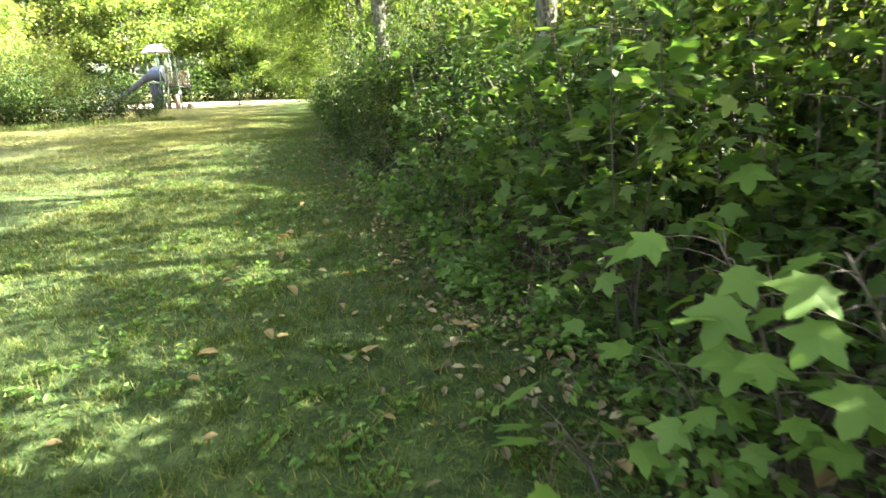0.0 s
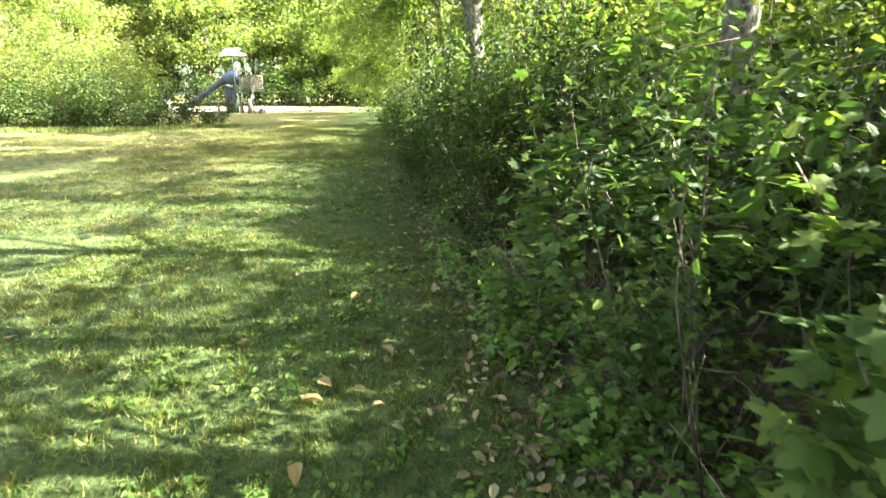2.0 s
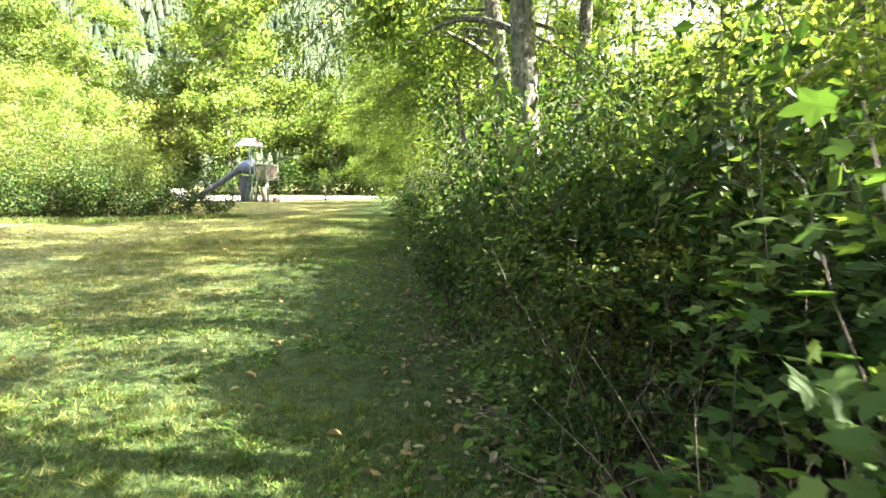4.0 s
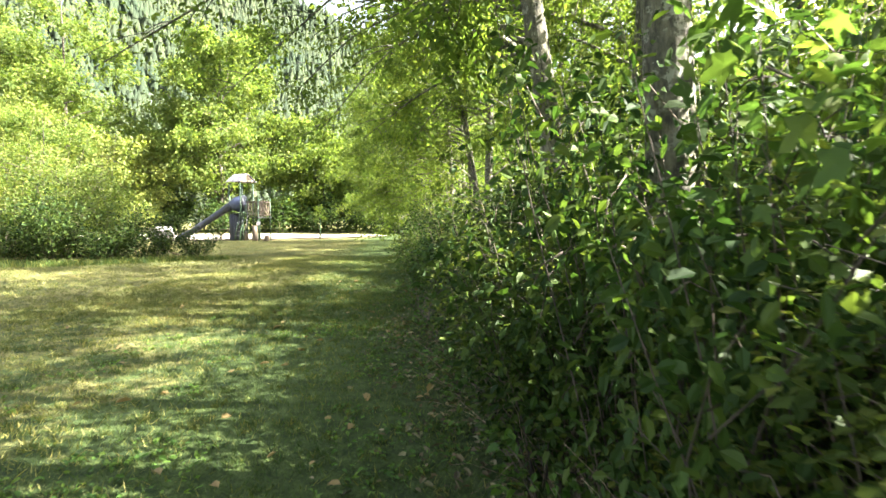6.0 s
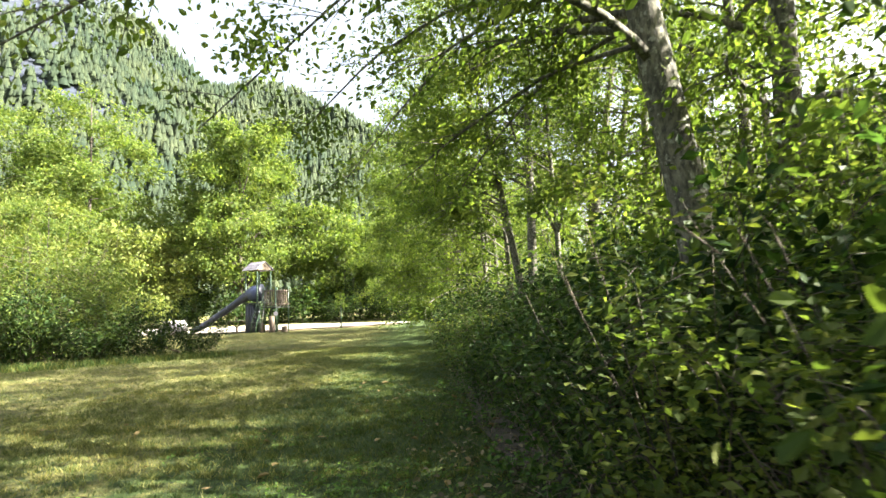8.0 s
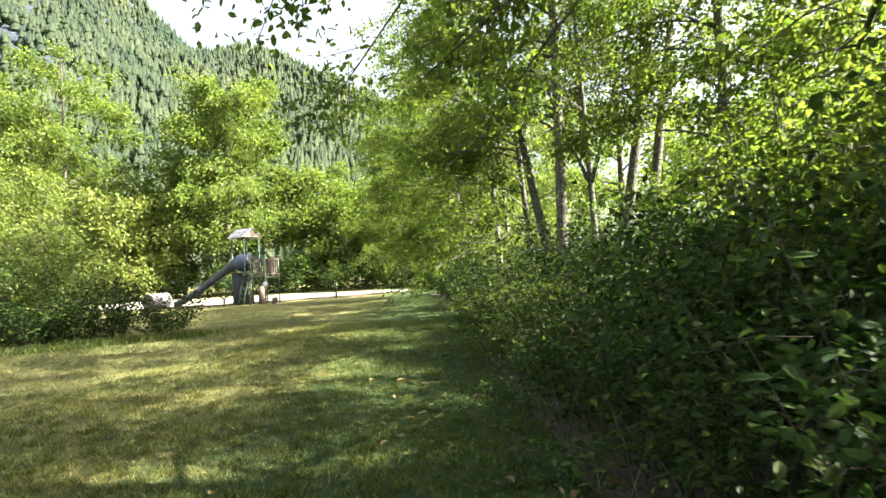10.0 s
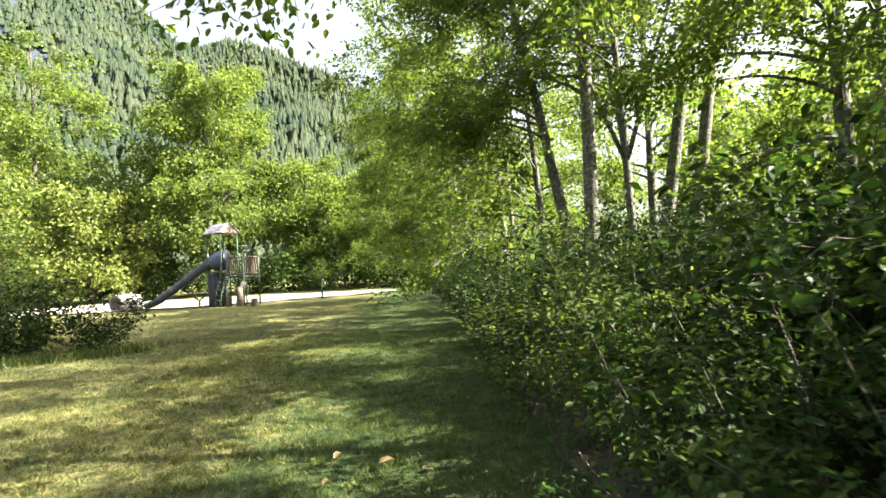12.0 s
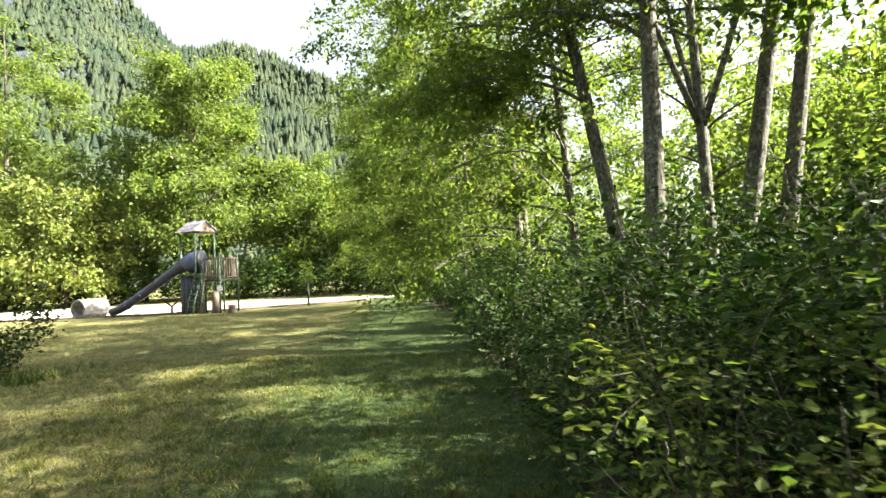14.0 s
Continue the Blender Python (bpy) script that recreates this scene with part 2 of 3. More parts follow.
def tree_meshes(seed, height, radius, lean, low, limbs, reach, n_leaves, size, shape, bark, leaf, rise=0.5, droop=0.9, top=0.45, fork=False, jitter=0.16, side=None, up=0.25, extra=(), clump=0.75):
    """Trunk with limbs, and crown, of one broad-leaved tree that stands at the origin."""
    rng = np.random.default_rng(seed)
    k = np.linspace(0, 1, 12)
    line = np.stack([lean[0] * k * height + 0.06 * np.sin(k * 7 + seed) * k, lean[1] * k * height + 0.05 * np.cos(k * 6 + seed) * k, k * height], 1)
    flare = np.where(k < 0.05, 1.25, 1.0)
    wood = [tube(line, radius * flare * (1 - 0.86 * k), 10)]
    spots, dirs, weight = [], [], []
    if fork:
        for da in (0.9, 2.8, 4.7):
            P = arc(along(line, np.array([0.25]))[0], da + seed, 1.15, height * 0.62, 0.25, rng, 8)
            wood.append(tube(P, radius * 0.55 * np.linspace(1, 0.15, len(P)), 7))
    for i in range(limbs):
        s = low + (0.97 - low) * ((i + rng.uniform(0, 0.8)) / limbs)
        az = i * 2.4 + rng.normal(0, 0.3) + seed
        if side is not None and rng.random() < 0.55:
            az = side + rng.normal(0, 0.55)
        grow = top + (1 - top) * math.sin(min(1, (1 - s) / (1 - low) * 1.15 + 0.08) * math.pi * 0.62)
        L = reach * grow * rng.uniform(0.75, 1.15)
        P = arc(along(line, np.array([s]))[0], az, rise + rng.normal(0, 0.15), L, droop * rng.uniform(0.5, 1.3), rng, 7)
        wood.append(tube(P, max(0.008, radius * 0.34 * (1.1 - s)) * np.linspace(1, 0.18, len(P)), 5))
        for j in range(7):
            q = rng.uniform(0.28, 1)
            b = along(P, np.array([q]))[0]
            T = arc(b, az + rng.choice([-1, 1]) * rng.uniform(0.3, 1.2), rng.uniform(-0.35, 0.45), L * rng.uniform(0.22, 0.42), rng.uniform(0.2, 0.9), rng, 4)
            wood.append(tube(T[::2], radius * 0.07 * (1.15 - s) * np.linspace(1, 0.3, 3) + 0.002, 3))
            spots.append(T)
            weight.append(L)
    for P in extra:
        P = np.asarray(P, float)
        Q = along(P, np.linspace(0, 1, 12))
        wood.append(tube(Q, 0.03 * np.linspace(1, 0.2, 12), 6))
        for j in range(15):
            b = along(P, np.array([rng.uniform(0.2, 1)]))[0]
            d = P[-1] - P[0]
            T = arc(b, math.atan2(d[1], d[0]) + rng.choice([-1, 1]) * rng.uniform(0.3, 1.1), rng.uniform(-0.5, 0.3), rng.uniform(0.4, 1.0), 0.4, rng, 4)
            wood.append(tube(T, np.linspace(0.008, 0.003, len(T)), 3))
            spots.append(T)
            weight.append(1.9)
    w = np.array(weight) * rng.lognormal(0, clump, len(weight))
    w /= w.sum()
    count = rng.multinomial(n_leaves, w)
    P = np.concatenate([along(T, rng.beta(1.6, 1.0, c)) for T, c in zip(spots, count)])
    O = np.concatenate([np.repeat((T[-1] - T[0])[None] / (np.linalg.norm(T[-1] - T[0]) + 1e-9), c, 0) for T, c in zip(spots, count)])
    P = P + rng.normal(0, jitter, P.shape)
    return (raw_mesh("trunk", *joined(wood), bark, True), raw_mesh("crown", *leaves(P, size, shape, rng, up, O), leaf))


def tree(name, meshes, label, at, turn=0.0, scale=1.0, category="tree", group=""):
    ob = tagged(new(name), label, category, group)
    part("trunk", meshes[0], ob)
    part("crown", meshes[1], ob)
    ob.matrix_world = pose(*at, 0, 0, math.degrees(turn)) @ Matrix.Diagonal((scale, scale, scale, 1))
    return ob


def shrub_meshes(seed, height, spread, stems, n_leaves, size, shape, wood_mat, leaf_mat, split=False, bare=1.15, low=0.04, jitter=0.09, droop=1.5, up=0.7):
    """A shrub of arching stems with leaves along them."""
    rng = np.random.default_rng(seed)
    wood, lines = [], []

    def hold(L):
        """Keeps a line within the shrub's spread."""
        r = np.hypot(L[:, 0], L[:, 1]) + 1e-6
        k = spread * np.tanh(r / spread) / r
        L[:, 0] *= k
        L[:, 1] *= k

    for i in range(stems):
        a, r = rng.uniform(0, 6.283), spread * 0.45 * math.sqrt(rng.random())
        L = height * rng.uniform(0.4, 1.25)
        P = arc((r * math.cos(a), r * math.sin(a), -0.03), a + rng.normal(0, 0.7), rng.uniform(1.15, 1.55), L, droop * rng.uniform(0.4, 1.2), rng, 8, 0.08)
        P[:, 2] = np.maximum(P[:, 2], -0.03 + 0.02 * np.arange(len(P)))
        hold(P)
        wood.append(tube(P[::2], 0.0075 * np.linspace(1, 0.25, 5) * (0.6 + 0.3 * height / 2), 3))
        lines.append(P)
        for j in range(3):
            b = along(P, np.array([rng.uniform(0.2, 0.95)]))[0]
            T = arc(b, rng.uniform(0, 6.283), rng.uniform(-0.2, 0.9), L * rng.uniform(0.15, 0.32), 0.8, rng, 4)
            hold(T)
            wood.append(tube(T[::2], np.linspace(0.005, 0.002, 3), 3))
            lines.append(T)
    share = rng.lognormal(0, 0.6, len(lines))
    pick = rng.choice(len(lines), n_leaves, p=share / share.sum())
    s = rng.beta(bare, 1.0, n_leaves) * (1 - low) + low
    P = np.stack([along(lines[i], np.array([q]))[0] for i, q in zip(pick, s)])
    P += rng.normal(0, jitter, P.shape)
    P[:, 2] = np.maximum(P[:, 2], 0.03)
    O = P * np.array((1, 1, 0)) / (spread + 0.1)
    if split:
        wood = [raw_mesh("stem", *joined(wood[i:i + 4]), wood_mat, True) for i in range(0, len(wood), 4)]
    else:
        wood = [raw_mesh("wood", *joined(wood), wood_mat, True)]
    return wood, raw_mesh("foliage", *leaves(P, size, shape, rng, up, O), leaf_mat)


def shrub(name, meshes, label, at, turn=0.0, scale=(1, 1, 1), category="shrub", group=""):
    ob = tagged(new(name), label, category, group)
    for w in meshes[0]:
        part(w.name.split(".")[0], w, ob)
    part("foliage", meshes[1], ob)
    ob.matrix_world = pose(*at, 0, 0, math.degrees(turn)) @ Matrix.Diagonal((*scale, 1))
    return ob


def box(bm, x0, y0, z0, x1, y1, z1, turn=None):
    m = Matrix.Translation(((x0 + x1) / 2, (y0 + y1) / 2, (z0 + z1) / 2)) @ Matrix.Diagonal((x1 - x0, y1 - y0, z1 - z0, 1))
    made = bmesh.ops.create_cube(bm, size=1, matrix=(turn or Matrix()) @ m)
    edges = list({e for v in made["verts"] for e in v.link_edges})
    bmesh.ops.bevel(bm, geom=edges, offset=min(x1 - x0, y1 - y0, z1 - z0) * 0.15, segments=1, affect="EDGES")
    return bm


def tube_part(name, points, radii, parent, material, label="", sides=10):
    return part(name, raw_mesh(name, *tube(points, radii, sides), material, True), parent, None, label)


# ---- ground ----
def hedge_x(y):
    """The edge of the lawn at the foot of the thicket."""
    return np.interp(y, [-12, 0, 1.7, 2.7, 5.2, 8, 9, 12.4, 15, 18, 21.4, 25.5, 28, 33.7, 39, 47, 60],
                     [2.2, 1.2, 0.95, 0.5, -0.3, -0.95, -1.25, -2.35, -3.1, -3.8, -4.5, -5.2, -5.6, -6.4, -7.3, -10.5, -15])


def ground_z(x, y):
    fall = np.clip((np.asarray(y, float) - 26) / 16, 0, 1)
    return -0.22 * fall * fall * (3 - 2 * fall) + 0.015 * np.sin(np.asarray(x) * 1.1) * np.cos(np.asarray(y) * 0.7)


def grid(xs, ys, height):
    X, Y = np.meshgrid(xs, ys, indexing="ij")
    V = np.stack([X, Y, height(X, Y)], -1).reshape(-1, 3)
    n, m = len(xs), len(ys)
    a = (np.arange(n - 1)[:, None] * m + np.arange(m - 1)[None]).ravel()
    return V, np.concatenate([np.stack([a, a + m, a + m + 1], 1), np.stack([a, a + m + 1, a + 1], 1)])


far = [150, 400, 1200, 4000]
xs = np.concatenate([[-v for v in far[::-1]], np.arange(-70, 40.1, 0.7), far])
ys = np.concatenate([[-v for v in far[::-1]], np.arange(-30, 90.1, 0.7), far])
ground = tagged(new("ground", raw_mesh("ground", *grid(xs, ys, ground_z), M_LAWN, True)), "mown lawn with dry yellow patches", "lawn", kind="structure")
V, F = grid(np.linspace(0, 1, 14), np.linspace(-10, 46, 160), lambda a, b: 0 * a)
rng = np.random.default_rng(5)
edge = 0.35 * np.array([noise.noise((y * 0.9, 3, 0)) + 0.6 * noise.noise((y * 3.1, 9, 0)) for y in V[:, 1]])
V[:, 0] = hedge_x(V[:, 1]) + V[:, 0] * 9 + edge * (V[:, 0] < 0.3) + 0.12
V[:, 2] = ground_z(V[:, 0], V[:, 1]) + 0.012
tagged(new("soil", raw_mesh("soil", V, F, M_SOIL, True)), "bare dark soil with leaf litter under the thicket", "soil", kind="structure")

rim = []
for i in range(72):
    a = i / 72 * 2 * math.pi
    rim.append((-33 + 20 * math.cos(a) + 0.5 * math.sin(5 * a), 53.6 + (9.6 if math.sin(a) < 0 else 5) * math.sin(a) + 0.3 * math.sin(7 * a)))
bm = bmesh.new()
bm.faces.new([bm.verts.new((x, y, float(ground_z(x, y)) + 0.03)) for x, y in rim])
bmesh.ops.triangulate(bm, faces=bm.faces[:])
tagged(part("sand", bm, None, M_SAND), "pale bleached sand of the playground", "sand", kind="structure")

# ---- hills ----
def hill_z(x, y):
    d = np.maximum(y - 18, 1)
    b = (x + 4.7) / d
    ridge = np.interp(b, [-3, -1.25, -0.753, -0.6, -0.427, 0.1, 1.2, 4], [430, 560, 336, 262, 237, 70, 6, 2])
    f = np.clip((y - 170) / 430, 0, 1) - np.clip((y - 600) / 400, 0, 1)
    return ridge * np.maximum(f, 0) ** 1.2 - 2.0


hx, hy = np.linspace(-1500, 900, 120), np.linspace(80, 900, 70)
V, F = grid(hx, hy, hill_z)
rel = np.array([noise.fractal((x * 0.012, y * 0.012, 0), 1, 2, 4) for x, y in V[:, :2]])
V[:, 2] += rel * np.clip(V[:, 2] * 0.12, 0, 22) - 1
C = V[F].mean(1)
rock = C[:, 2] / (C[:, 1] - 18) > 0.405 + 0.02 * np.sin(C[:, 0] * 0.03)
hill = tagged(new("hillside"), "steep forested mountainside with pale rock above", "mountain", kind="structure")
part("forest_slope", raw_mesh("forest_slope", V, F[~rock], M_HILL, True), hill)
part("rock_face", raw_mesh("rock_face", V, F[rock], M_ROCK, True), hill, None, "bare grey rock face")

rng = np.random.default_rng(8)
cone, tri = [], []
for k in range(2):
    z0, r = k * 0.4, 0.27 * (1 - k * 0.42)
    for j in range(5):
        a = j / 5 * 6.283 + k
        cone.append((r * math.cos(a) * (1.2 if j % 2 else 0.8), r * math.sin(a) * (1.2 if j % 2 else 0.8), z0 + 0.05))
    cone.append((0, 0, min(1, z0 + 0.7)))
    tri += [(k * 6 + j, k * 6 + (j + 1) % 5, k * 6 + 5) for j in range(5)]
cone, tri = np.array(cone), np.array(tri)
n = 25000
bx, by = rng.uniform(-1.7, -0.02, n), 170 + 490 * np.sqrt(rng.random(n))
px, py = bx * (by - 18) - 4.7, by
pz = hill_z(px, py)
pz += np.array([noise.fractal((x * 0.012, y * 0.012, 0), 1, 2, 4) for x, y in zip(px, py)]) * np.clip(pz * 0.12, 0, 22)
keep = pz / (py - 18) < 0.4 + 0.34 * rng.random(n)
px, py, pz = px[keep], py[keep], pz[keep]
h = rng.uniform(8, 17, len(px))
V = (cone[None] * h[:, None, None] + np.stack([px, py, pz - 2], 1)[:, None]).reshape(-1, 3)
F = (tri[None] + (np.arange(len(px)) * len(cone))[:, None, None]).reshape(-1, 3)
tagged(new("conifers", raw_mesh("conifers", V, F, M_CONIFER, True)), "distant dark conifer forest on the mountainside", "forest", kind="stuff")

# ---- alders along the thicket ----
LA = "tall alder with mottled grey bark and yellow-green leaves"
def alder(x, y, seed, height, radius, lean=(0, 0), low=0.22, limbs=30, reach=2.8, n=19000, size=0.086, side=math.pi, clump=1.0, **k):
    m = tree_meshes(seed, height, radius, lean, low, limbs, reach, n, size, "oval" if 9 < y < 17 and x < 0.5 else "rhomb", M_BARK, M_ALDER, side=side, clump=clump, **k)
    return tree("alder_tree", m, LA, (x, y, 0), group="alders along the thicket")


BOUGHS = [[(-0.5, 0, 3.7), (-1.4, 1.0, 3.9), (-2.6, 1.5, 3.4), (-3.4, 1.5, 2.8)], [(-0.55, 0, 4.4), (-2.5, 0.9, 4.75), (-3.5, 1.0, 4.3), (-4.4, 1.0, 3.5)],
          [(-0.7, 0, 5.6), (-2.6, 0, 5.2), (-3.7, -0.1, 4.3), (-5.0, -0.2, 3.2)], [(-0.9, -0.3, 6.2), (-2.8, -1.2, 5.2), (-4.3, -1.8, 3.9), (-5.4, -2.2, 3.1)],
          [(-0.7, 0.1, 5.0), (-2.2, 1.8, 5.0), (-3.6, 2.8, 4.3), (-4.8, 3.4, 3.3)], [(-0.5, 0.1, 4.0), (-1.4, 1.9, 4.2), (-2.4, 3.2, 3.6), (-3.2, 4.0, 2.8)]]
alder(-0.8, 10.1, 1, 13, 0.14, (-0.06, 0.0), 0.2, reach=2.4, n=20000, size=0.075)
alder(1.35, 7.5, 2, 12, 0.16, (0.02, 0.0), 0.3)
alder(-0.85, 15.0, 33, 14, 0.2, (-0.14, 0.0), 0.2, extra=BOUGHS, size=0.08, n=28000)
alder(0.09, 16.0, 4, 14, 0.17, (0.03, 0.0), 0.2)
alder(-2.75, 27.8, 5, 13, 0.15, (-0.17, 0.02), 0.3)
alder(-2.7, 26.8, 6, 15, 0.17, (0.02, 0.0), 0.3)
alder(-1.8, 27.0, 7, 13, 0.10, (-0.02, 0.0), 0.3, fork=True)
alder(-1.3, 27.8, 8, 15, 0.17, (0.18, 0.0), 0.34)
alder(-0.6, 27.9, 9, 15, 0.16, (0.16, 0.0), 0.34)
# unseen trees below y 2, and some beyond, are added to shade the lawn
for i, (x, y) in enumerate([(2.2, 1.8), (3.0, 11.5), (1.2, 19.5), (0.2, 23), (-0.4, 31.5), (4.4, 14.5), (3.4, 17.8), (4.6, 1.0), (3.0, 4.5), (4.2, -2.5), (4.7, 6.0), (2.5, 5.6), (2.3, 21.6), (1.9, 25.0)]):
    alder(x, y, 20 + i, 11.5 + (i * 1.7) % 4, 0.09 + 0.012 * (i % 5), (0.03 * math.sin(i * 2.1) - 0.02, 0.02 * math.cos(i)), 0.2 if i < 5 or i in (8, 11, 12) else 0.33, n=(24000 if i in (2, 3) else 18000) if i < 5 or i in (8, 11, 12) else 12000, size=0.092 if i < 5 or i in (8, 11, 12) else 0.118)
# those further along hang low over the lawn
for i, (x, y, r) in enumerate([(-3.4, 30.5, 4.2), (-4.6, 33.5, 4.6), (-4.4, 37, 4.4), (-6.2, 38.5, 4.8), (-7.0, 42, 4.6), (-8.5, 46, 4.6), (-5.2, 44, 4.5), (-11, 51, 4.5)]):
    alder(x, y, 50 + i, 11 + (i * 2.3) % 3, 0.12, (-0.06 + 0.02 * (i % 3), 0.0), 0.12, limbs=40, reach=r, n=21000, size=0.13, rise=0.3, droop=0.95, jitter=0.13, clump=0.6)

# ---- thicket ----
PS = ("shrub", "pale yellow-green shrub with thin brown stems")
YA = ("young_alder", "slender young alder with yellow-green leaves in the thicket")
BR, SH, VM = ("bramble", "dense dark green bramble thicket with arching stems"), ("shrub", "leafy green shrub with thin brown stems"), ("vine_maple", "young maple shrub with lobed bright green leaves")
front = [
    [shrub_meshes(40 + i, 2.1, 1.0, 26, 4200, 0.064, "oval", M_TWIG, M_BRAMBLE, bare=1.4, low=0.1, jitter=0.1) for i in range(3)],
    [shrub_meshes(50 + i, 2.2, 1.0, 24, 3500, 0.066, "oval", M_TWIG, M_SHRUB, bare=1.35, low=0.1, droop=1.1, jitter=0.1) for i in range(3)],
    [shrub_meshes(60 + i, 2.4, 1.0, 13, 950, 0.112, "maple", M_TWIG, M_MAPLE, droop=0.8, up=1.2, jitter=0.08) for i in range(3)],
    [shrub_meshes(64 + i, 2.2, 1.0, 28, 4600, 0.06, "rhomb", M_TWIG, M_PALE, bare=1.2, low=0.06, droop=0.9, jitter=0.1) for i in range(2)],
]
back = [
    [shrub_meshes(70 + i, 2.2, 1.2, 24, 3000, 0.102, "rhomb", M_TWIG, M_BRAMBLE, jitter=0.14) for i in range(2)],
    [shrub_meshes(74 + i, 2.4, 1.2, 22, 2700, 0.106, "rhomb", M_TWIG, M_SHRUB, droop=1.1, jitter=0.14) for i in range(2)],
]
young = [shrub_meshes(84 + i, 3.3, 1.15, 14, 2600, 0.085, "rhomb", M_TWIG, M_ALDER, droop=0.7, up=0.3, jitter=0.13) for i in range(2)]
distant = [shrub_meshes(88 + i, 2.2, 1.25, 12, 900, 0.17, "rhomb", M_TWIG, M_BRAMBLE if i == 0 else M_SHRUB, jitter=0.16) for i in range(2)]
sunny = [shrub_meshes(78 + i, 2.4, 1.2, 22, 3600, 0.075, "rhomb", M_TWIG, M_PALE, droop=1.1, jitter=0.13) for i in range(2)]
herb = [shrub_meshes(80 + i, 0.55, 0.5, 5, 110, 0.08, "oval" if i else "maple", M_TWIG, M_WEED if i else M_MAPLE_LIT, split=True, droop=1.0, up=1.1, jitter=0.05) for i in range(3)]
rng = np.random.default_rng(11)
y, i = -3.0, 0
while y < 46:
    near_row = y < 24
    for row in range(4):
        if not near_row and row in (1, 2):
            continue
        maple = y < 7.5 and row < 2
        pick = 2 if maple and rng.random() < (0.8 if row == 0 else 0.3) else (0 if rng.random() < 0.6 else 1)
        # paler leaves here partly stand in for sun on the thicket's face
        if row == 0 and (8 < y < 13 or 18.6 < y < 20.6) and rng.random() < 0.7:
            pick = 3
        forms = front if row < (2 if y < 6.5 else 1) and near_row or pick > 1 else back
        tall = np.interp(y, [0, 5, 6.5, 9, 11, 16, 18.8, 20.3, 23.2, 24.5, 30], [1.25, 1.0, 0.8, 0.8, 0.92, 0.94, 0.9, 0.66, 0.75, 1.0, 1.0]) * (0.9 if row == 0 else (1.25 if 7 < y < 12 else 1.05) + 0.05 * row)
        s = rng.uniform(0.88, 1.08) * (0.85 if row == 0 else 1.05)
        x = float(hedge_x(y)) + (0.62 if row == 0 else 0.75) + 0.95 * row + rng.normal(0, 0.1)
        kind, form = (BR, SH, VM, PS)[pick], forms[pick][i % len(forms[pick])]
        if row > 1 and 4 < y < 17.5 and rng.random() < 0.6:
            kind, form, tall = YA, young[i % 2], 1.0
        shrub(kind[0], form, kind[1], (x, y + 0.35 * row, float(ground_z(x, y))), rng.uniform(0, 6.28), (s, s, s * tall), "shrub", "thicket beside the lawn")
        i += 1
    y += rng.uniform(0.85, 1.1) if near_row else rng.uniform(1.3, 1.8)
# tall growth mostly out of view, added to shade the lawn near the start
for j in range(4):
    y = -0.6 + j * 1.6
    x = float(hedge_x(y)) + 1.9 + 0.35 * math.sin(j * 2.2)
    shrub(YA[0], young[j % 2], YA[1], (x, y, 0), j * 1.9, (1.15, 1.15, 1.4 + 0.12 * math.sin(j * 3.1)), "shrub", "thicket beside the lawn")
for x, y, h in ((-0.85, 8.9, 0.95), (-0.98, 9.5, 1.2), (-0.7, 9.35, 1.25), (-1.3, 10.3, 1.0)):
    shrub(SH[0], front[1][int(y) % 2], SH[1], (x, y, 0), y * 7, (0.8, 0.8, h), "shrub", "thicket beside the lawn")
for x, y in ((0.15, 8.6), (-0.8, 11.2)):
    shrub(VM[0], front[2][1], VM[1], (x - 0.75 if y < 10 else x - 0.1, y + 0.3, 0), y * 3, (0.62, 0.62, 1.05), "shrub", "thicket beside the lawn")
    shrub(YA[0], young[0], YA[1], (x, y, 0), y * 5, (0.62, 0.62, 0.85), "shrub", "thicket beside the lawn")
for j in range(130):
    y = rng.uniform(0.8, 28) if j % 3 == 1 else rng.uniform(1.0, 9)
    x = float(hedge_x(y)) + rng.uniform(-0.12, 0.45)
    s = rng.uniform(0.4, 1.0)
    shrub("seedling", herb[j % 3], "low broad-leaved seedling at the thicket's foot", (x, y, float(ground_z(x, y))), rng.uniform(0, 6.28), (s, s, s * rng.uniform(0.6, 1.1)), "plant", "seedlings at the thicket's foot")

# dry stalks in the thicket's face
W = []
for j in range(700):
    y = rng.uniform(2.5, 32) if j % 2 else rng.uniform(5.5, 12.5)
    x = float(hedge_x(y)) + rng.uniform(0.0, 0.8)
    P = arc((x, y, float(ground_z(x, y)) - 0.02), rng.uniform(0, 6.28), rng.uniform(0.6, 1.5), rng.uniform(0.3, 1.0), 0.5, rng, 5, 0.12)
    W.append(tube(P, np.linspace(0.0026, 0.001, len(P)), 3))
tagged(new("dry_stalks", raw_mesh("dry_stalks", *joined(W), M_DEAD, True)), "dry brown stalks in the thicket", "stalks", kind="stuff")

